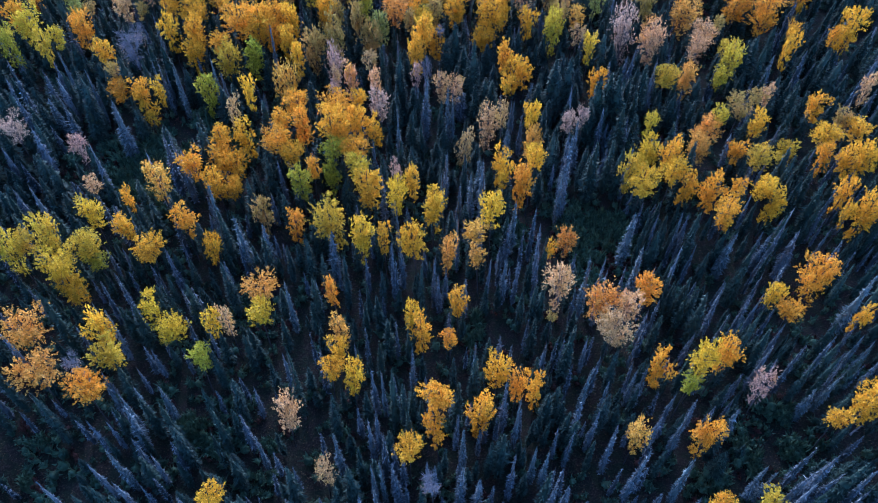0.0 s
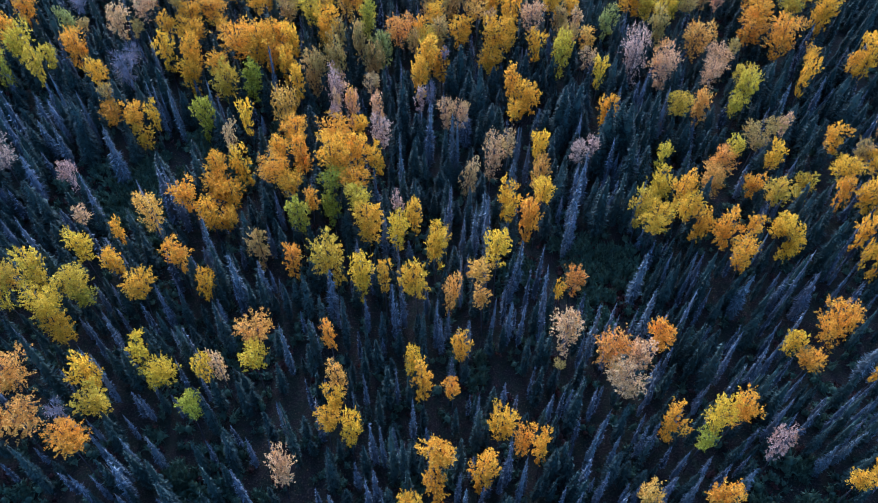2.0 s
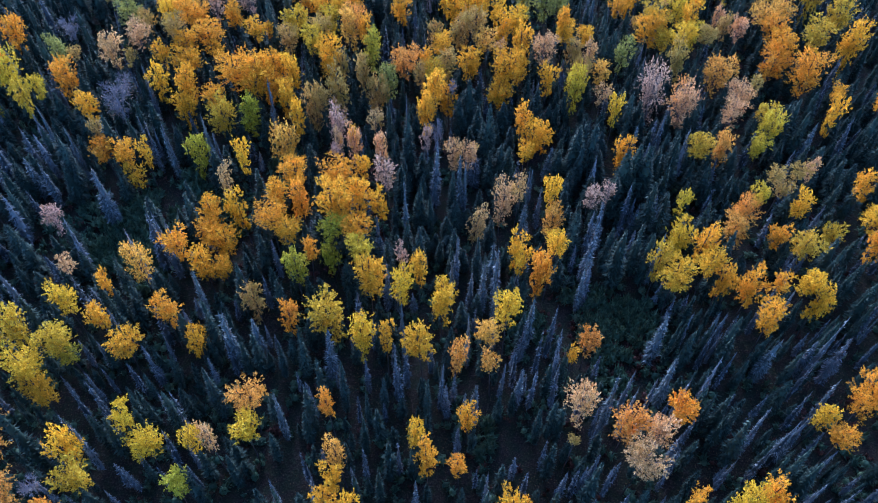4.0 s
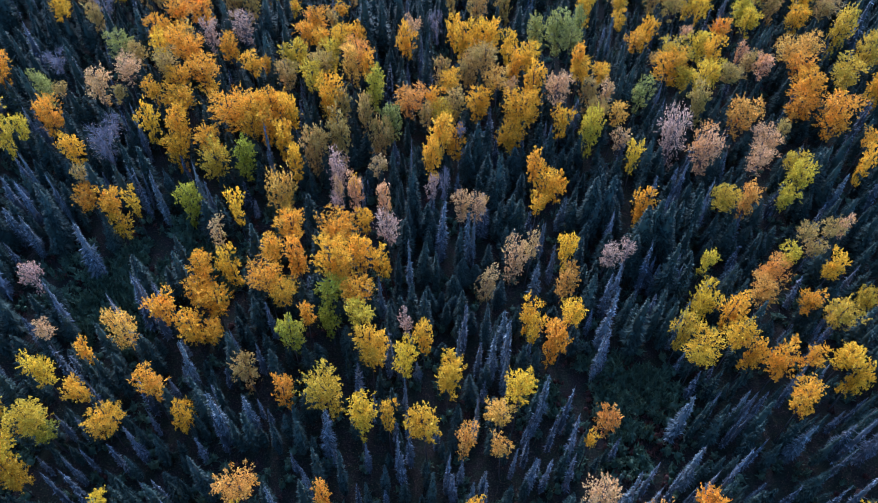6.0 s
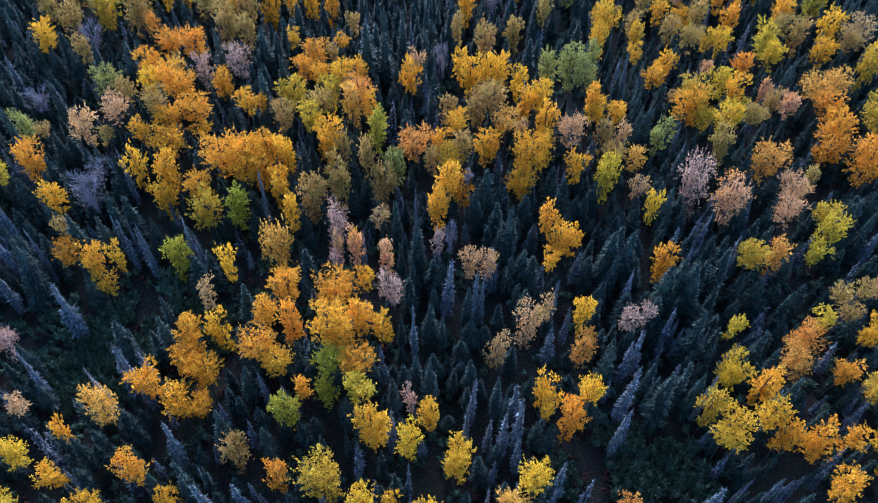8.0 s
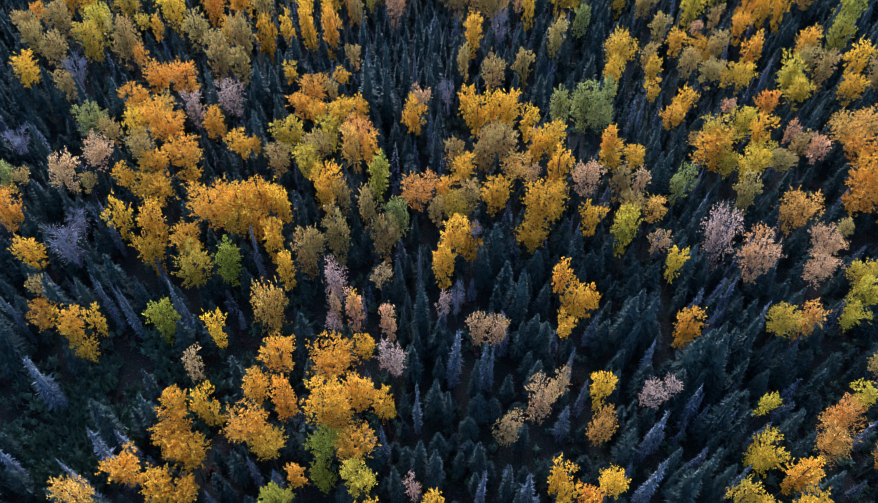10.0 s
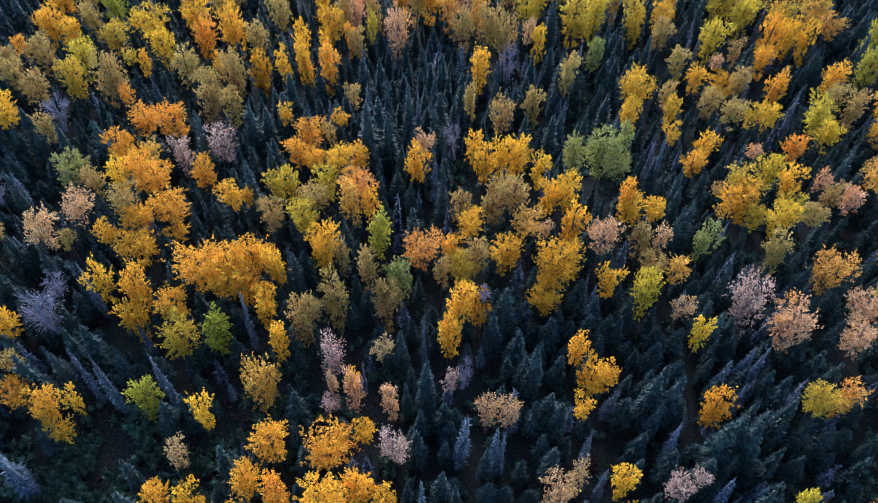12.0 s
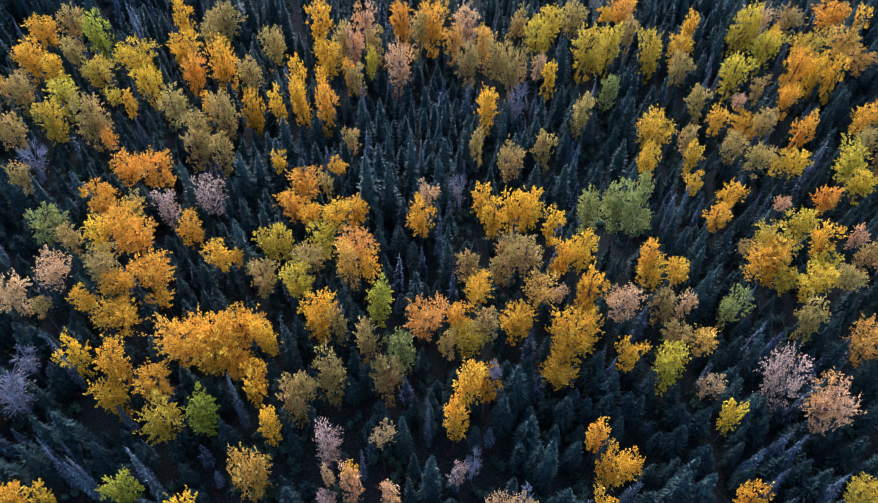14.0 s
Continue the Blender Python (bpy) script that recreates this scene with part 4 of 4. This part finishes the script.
spruces(True, [
    (3.3, 22.5, 6.70, 0.52), (-5.0, 22.8, 8.50, 0.33), (-3.1, 22.8, 6.90, 0.43), (-4.3, 22.9, 9.20, 0.29), (15.7, 23.1, 10.90, 0.43),
    (31.5, 23.1, 6.10, 0.62), (19.8, 23.1, 9.00, 0.48), (26.7, 23.2, 6.60, 0.38), (1.9, 23.2, 7.60, 0.53), (6.0, 23.3, 8.70, 0.38),
    (26.1, 23.4, 7.20, 0.43), (30.7, 23.5, 8.80, 0.62), (-0.2, 23.7, 6.50, 0.38), (-25.7, 23.9, 8.20, 0.43), (8.9, 24.3, 8.00, 0.43),
    (8.0, 24.8, 7.40, 0.39), (-8.1, 25.4, 8.80, 0.39), (-14.7, 25.8, 7.30, 0.34), (2.2, 26.2, 7.80, 0.39), (11.1, 26.3, 7.20, 0.30),
])
spruces(True, [
    (20.4, 27.4, 7.80, 0.45), (-25.7, 27.5, 8.50, 0.60), (-5.0, 27.7, 7.60, 0.45), (1.6, 27.8, 7.10, 0.30), (6.7, 27.8, 9.90, 0.35),
    (13.2, 27.9, 7.60, 0.38), (18.5, 27.9, 7.50, 0.45), (25.4, 28.8, 7.00, 0.50), (-26.4, 29.1, 7.80, 0.40), (5.8, 29.4, 9.70, 0.41),
    (-25.9, 30.2, 6.70, 0.41), (-23.9, 30.5, 6.50, 0.46), (-28.6, 30.7, 6.70, 0.36), (-19.4, 30.8, 5.30, 0.31), (-4.7, 31.0, 8.70, 0.31),
    (33.0, 31.1, 5.70, 0.52), (12.8, 31.2, 9.00, 0.41), (14.9, 31.4, 6.50, 0.36), (34.9, 32.1, 7.30, 0.44), (17.4, 32.4, 6.60, 0.37),
])
spruces(True, [
    (18.2, 32.4, 6.70, 0.42), (-2.3, 33.3, 8.50, 0.37), (35.7, 33.4, 6.50, 0.40), (39.1, 35.4, 6.70, 0.43), (39.0, 36.5, 6.00, 0.41),
    (26.1, 39.9, 9.20, 0.39), (29.5, 39.9, 4.30, 0.73), (-14.1, 40.1, 8.60, 0.45), (39.8, 40.7, 10.10, 0.73), (14.0, 41.7, 10.40, 0.45),
    (0.1, 42.6, 6.70, 0.40), (-31.3, 42.9, 6.20, 0.34), (-0.5, 43.3, 8.40, 0.40), (6.3, 43.7, 7.80, 0.49), (-4.5, 44.3, 9.60, 0.35),
    (19.6, 44.6, 8.70, 0.64), (-7.2, 45.0, 6.60, 0.35), (-26.6, 45.1, 7.40, 0.47), (-10.8, 46.4, 8.40, 0.71), (-19.5, 47.1, 9.60, 0.65),
])
spruces(True, [
    (29.3, 47.6, 7.60, 0.78), (35.9, 47.7, 7.60, 0.72), (1.9, 48.1, 9.10, 0.36), (-17.6, 48.2, 7.40, 0.60), (33.4, 48.4, 6.40, 0.60),
    (6.9, 48.9, 6.90, 0.45), (19.4, 49.0, 8.50, 0.72), (-4.4, 50.3, 7.70, 0.37), (7.7, 50.5, 8.20, 0.55), (22.4, 50.6, 6.80, 0.37),
    (25.1, 50.7, 6.80, 0.49), (25.7, 50.7, 6.90, 0.49), (-23.8, 52.1, 9.00, 0.50), (3.4, 54.4, 8.30, 0.56), (13.0, 54.8, 8.70, 0.41),
    (0.3, 55.4, 7.70, 0.36), (13.5, 55.5, 8.00, 0.57), (6.8, 56.3, 6.70, 0.37), (0.6, 57.2, 8.90, 0.42), (13.7, 57.8, 10.70, 0.69),
])
spruces(True, [
    (34.4, 58.1, 6.10, 0.53), (20.8, 58.7, 8.40, 0.48), (18.7, 61.1, 6.10, 0.49), (-7.4, 61.1, 7.30, 0.49), (14.6, 62.2, 7.80, 0.53),
    (15.7, 63.1, 8.50, 0.61), (-4.7, 63.8, 9.70, 0.39), (-36.5, 64.3, 9.60, 0.62), (-37.0, 64.4, 8.70, 0.95), (19.8, 66.4, 5.50, 0.40),
    (9.6, 66.5, 6.60, 0.46), (27.8, 66.8, 3.80, 0.63), (-44.2, 67.4, 6.70, 0.58), (1.5, 68.3, 8.70, 0.41), (1.0, 68.4, 8.80, 0.56),
    (-1.9, 68.8, 9.90, 0.64), (-46.6, 68.8, 6.30, 0.77), (-1.8, 69.4, 8.40, 0.56), (8.9, 70.5, 5.60, 0.30), (-42.1, 71.3, 8.50, 0.42),
])
spruces(True, [
    (-26.4, 72.1, 7.70, 0.48), (-26.5, 72.3, 6.50, 0.41), (-32.0, 72.3, 8.00, 0.46), (-32.0, 72.6, 8.50, 0.42), (-34.2, 73.2, 8.10, 0.42),
    (-27.8, 73.5, 9.20, 0.51), (11.1, 74.2, 5.50, 0.56), (-35.4, 74.5, 7.50, 0.42), (-34.4, 74.8, 5.90, 0.37), (-46.6, 75.0, 8.40, 0.43),
    (-10.7, 75.3, 6.30, 0.33), (23.8, 76.1, 4.70, 0.47), (15.2, 76.7, 4.60, 0.38), (21.2, 77.0, 6.50, 0.62), (24.2, 77.6, 7.70, 0.62),
    (42.1, 78.0, 6.80, 0.62), (-31.2, 78.6, 5.20, 0.44), (-5.4, 78.6, 8.90, 0.34), (23.9, 78.7, 6.10, 0.63), (-21.5, 79.4, 9.60, 0.44),
])
spruces(True, [
    (-37.0, 82.4, 8.90, 0.46), (-50.9, 84.5, 6.30, 0.53), (25.1, 88.1, 5.50, 0.48), (6.3, 98.4, 4.20, 0.41), (-23.9, 100.4, 4.60, 0.48),
    (-43.8, 101.6, 5.30, 0.54), (19.2, 102.9, 9.00, 0.42), (28.0, 105.9, 5.70, 0.43), (-7.9, 110.0, 7.90, 0.51), (-3.3, 110.3, 4.60, 0.45),
    (-21.6, 112.1, 4.20, 0.46), (9.5, 113.1, 5.80, 0.46), (-40.4, 113.9, 5.80, 0.60), (5.6, 120.3, 5.80, 0.49), (-15.4, 120.6, 7.10, 0.49),
    (-3.3, 121.4, 7.10, 0.70), (-31.4, 131.5, 4.20, 0.38), (-63.6, 133.7, 5.90, 0.46),
])

spruces(False, [
    (13.8, 73.4, 9.60, 1.06), (15.7, 73.5, 10.10, 0.96), (19.9, 70.2, 10.20, 1.09), (18.8, 69.1, 10.40, 1.16), (21.1, 69.2, 10.40, 1.16),
])
spruces(True, [
    (8.6, 69.1, 6.70, 0.44), (20.0, 65.3, 5.40, 0.42), (24.4, 63.8, 6.10, 0.54),
])


# ---------------------------------------------------------------- the rest of the forest
def half_width(y):
    """How far to each side the forest is built, at a distance y along the flight."""
    return min(74.0, 0.6 * (y * 0.635 + 48) + 5)


CLEARINGS = [(17.0, 51.5, 4.0), (30.5, 28.6, 4.0), (-23.5, 32.0, 3.0), (-20.5, 29.8, 3.0), (16.7, 52.3, 4.0), (-33.1, 63.2, 5.0), (-33.8, 58.6, 3.5), (4.9, 39.7, 2.5), (37.1, 42.7, 3.5), (-14.3, 29.8, 2.0), (24.3, 23.0, 3.0), (-33.4, 25.9, 3.0), (-31.0, 68.9, 4.5), (-25.1, 66.7, 3.0), (-19.6, 72.6, 3.0), (14.4, 53.0, 4.5), (9.0, 52.3, 3.0), (-36.0, 61.7, 3.5), (17.7, 52.3, 4.0), (17.4, 46.6, 3.5), (-41.2, 63.0, 4.0), (-6.8, 66.1, 2.5), (-18.1, 42.1, 2.5), (5.4, 76.2, 2.5), (-8.3, 74.5, 2.5)]
fill_rng = random.Random(29)
CELLS = {}


def near(x, y, reach):
    i, j = int(x // 2), int(y // 2)
    return any((x - a) ** 2 + (y - b) ** 2 < reach * reach for di in (-1, 0, 1) for dj in (-1, 0, 1) for a, b in CELLS.get((i + di, j + dj), ()))


def keep(x, y):
    CELLS.setdefault((int(x // 2), int(y // 2)), []).append((x, y))


for x, y, *_ in PLACED + ASPENS:
    keep(x, y)
FILL = []
for _ in range(40000):
    y = fill_rng.uniform(12, 154)
    x = fill_rng.uniform(-1, 1) * half_width(y)
    thick = noise.noise(Vector((x * 0.06, y * 0.06, 0.5)))
    if near(x, y, 0.82 + 0.2 * (breadth(x, y) - 1) / 0.72 - 0.35 * thick):
        continue
    clear = min(((x - cx) ** 2 + (y - cy) ** 2) ** 0.5 / r for cx, cy, r in CLEARINGS)
    if clear < 1:
        continue
    height = min(12.5, max(3.0, fill_rng.gauss(6.4 + 1.5 * thick, 1.9)))
    for ax, ay, r, b, middle in ASPENS:
        if abs(ax - x) < r + 0.6 and -0.8 < ay - y < 5.0:
            height = min(height, max(3.5, middle - 0.5 * b - 0.5 * (ay - y) + 2.0 * abs(ax - x) / (r + 0.6)))
    if len(FILL) >= 3550:
        break
    FILL.append((x, y, height, fill_rng.random() < GREY_SHARE * min(2.2, max(0.5, 2.6 - y / 45))))
    keep(x, y)

BUDGET = {True: 25, False: 28}
REST = {True: [], False: []}
for x, y, height, grey in sorted(FILL, key=lambda f: abs(f[0]) + 0.35 * abs(f[1] - 62)):
    own = fill_rng.uniform(0.3, 0.46) if grey else fill_rng.uniform(0.42, 0.74)
    own *= (0.52 + 0.075 * height) * breadth(x, y)
    if BUDGET[grey] > 0:
        BUDGET[grey] -= 1
        spruce_tree(grey, x, y, height, own)
    else:
        REST[grey].append((x, y, height, own))


def joined(name, builds, widths, places, mat, label, category):
    """Many alike plants as one mesh."""
    arrays = [(np.array([tuple(v) for v in b.v]), np.array(b.f)) for b in builds]
    vs, fs, at = [], [], 0
    for x, y, height, own in places:
        k = fill_rng.choice([i for i, w in enumerate(widths) if 0.7 < own / w < 1.4] or range(len(widths)))
        v, f = arrays[k]
        a, s = fill_rng.uniform(0, 6.28), own / widths[k]
        c, d = math.cos(a) * s, math.sin(a) * s
        out = np.stack([v[:, 0] * c - v[:, 1] * d + x, v[:, 0] * d + v[:, 1] * c + y, v[:, 2] * height + relief(x, y) - 0.05], 1)
        vs.append(out)
        fs.append(f + at)
        at += len(v)
    return tagged(new(name, bulk_mesh(name, np.concatenate(vs), np.concatenate(fs), mat)), label, category, kind="stuff")


joined("green_spruce_forest", GREEN_SPRUCE, GREEN_WIDE, [(x, y, h / 10, w) for x, y, h, w in REST[False]], NEEDLE_GREEN, "dense dark green spruces of the boreal forest", "spruce forest")
joined("grey_spruce_forest", GREY_SPRUCE, GREY_WIDE, [(x, y, h / 10, w) for x, y, h, w in REST[True]], NEEDLE_GREY, "slender blue grey spruces scattered through the forest", "spruce forest")

FAR_SPRUCE = [spruce(660 + i, 1.0, 110, False) for i in range(3)]
around = []
while len(around) < 500:
    x, y = fill_rng.uniform(-105, 105), fill_rng.uniform(-45, 185)
    if not (12 < y < 154 and abs(x) < half_width(y)):
        around.append((x, y, fill_rng.uniform(0.5, 1.0), fill_rng.uniform(0.5, 1.0)))
joined("outer_spruce_forest", FAR_SPRUCE, (1.0,) * 3, around, NEEDLE_GREEN, "dark spruces of the forest going on all round", "spruce forest")

SHRUBS = [shrub(700 + i, 4, 34) for i in range(6)]
LOW_SHRUBS = [shrub(720 + i, 3, 17) for i in range(6)]
low, singles = [], []
for _ in range(2700):
    y = fill_rng.uniform(12, 154)
    x = fill_rng.uniform(-1, 1) * half_width(y)
    low.append((x, y, fill_rng.uniform(0.8, 2.0), fill_rng.uniform(0.7, 1.5)))
for cx, cy, r in CLEARINGS:
    for _ in range(int(r * r * 2.1)):
        a, d = fill_rng.uniform(0, 6.28), r * 1.1 * math.sqrt(fill_rng.random())
        if noise.noise(Vector((0.3 * (cx + d * math.cos(a)), 0.3 * (cy + d * math.sin(a)), 4.4))) < -0.12:
            continue
        (low if len(singles) >= 280 else singles).append((cx + d * math.cos(a), cy + d * math.sin(a), fill_rng.uniform(1.3, 2.8), fill_rng.uniform(0.7, 1.5)))
joined("undergrowth", LOW_SHRUBS, (0.9,) * 6, low, SHRUB_LEAF, "low dark green shrubs covering the forest floor", "undergrowth")
SHRUB_MESH = [b.mesh("shrub", SHRUB_LEAF) for b in SHRUBS]
for x, y, tall, wide in singles:
    bush = new("shrub", fill_rng.choice(SHRUB_MESH))
    bush.location, bush.rotation_euler = (x, y, relief(x, y) - 0.05), (0, 0, fill_rng.uniform(0, 6.28))
    bush.scale = (wide / 0.9, wide / 0.9, tall)
    tagged(bush, "rounded dark green shrub in a forest clearing", "shrub", "shrubs of the clearings")
russet = []
for cx, cy, r in CLEARINGS:
    for _ in range(int(r * r * 0.9)):
        a, d = fill_rng.uniform(0, 6.28), r * 1.2 * math.sqrt(fill_rng.random())
        russet.append((cx + d * math.cos(a), cy + d * math.sin(a), fill_rng.uniform(0.7, 1.5), fill_rng.uniform(0.4, 0.85)))
for _ in range(420):
    y = fill_rng.uniform(12, 154)
    x = fill_rng.uniform(-1, 1) * half_width(y)
    russet.append((x, y, fill_rng.uniform(0.8, 1.6), fill_rng.uniform(0.5, 0.9)))
joined("russet_undergrowth", LOW_SHRUBS, (0.9,) * 6, russet, RUSSET_LEAF, "low russet brown shrubs scattered over the forest floor", "undergrowth")


def fallen_log(x, y, to_x, to_y, thick):
    """A bleached trunk on the ground, tapering, with a few broken branch stubs."""
    rng = random.Random(int(x * 10) + int(y * 7))
    run = Vector((to_x - x, to_y - y, relief(to_x, to_y) - relief(x, y)))
    b = Build()
    points = [run * k + Vector((0, 0, thick * (1 - 0.5 * k))) + direction(rng) * 0.03 for k in (0, 0.3, 0.65, 1)]
    b.tube(points, [thick, thick * 0.85, thick * 0.65, thick * 0.35], 7)
    for k in (0.35, 0.5, 0.62, 0.75, 0.88):
        start = run * k + Vector((0, 0, thick))
        end = start + (run.normalized() * 0.3 + direction(rng, 0.8) * 0.6) * rng.uniform(0.5, 1.1)
        b.tube([start, start.lerp(end, 0.5) + direction(rng) * 0.03, end], [thick * 0.3, thick * 0.22, thick * 0.08], 4)
    log = new("fallen_log", b.mesh("fallen_log", DEAD_WOOD))
    log.location = (x, y, relief(x, y))
    tagged(log, "bleached grey fallen trunk with broken branch stubs on the forest floor", "fallen log", "fallen logs")


fallen_log(28.7, 24.8, 30.9, 24.4, 0.13)
fallen_log(-18.9, 29.5, -17.9, 30.2, 0.10)
fallen_log(31.2, 27.9, 33.2, 28.6, 0.10)
fallen_log(-21.5, 27.8, -19.4, 27.4, 0.09)
fallen_log(37.8, 29.7, 39.3, 30.7, 0.10)
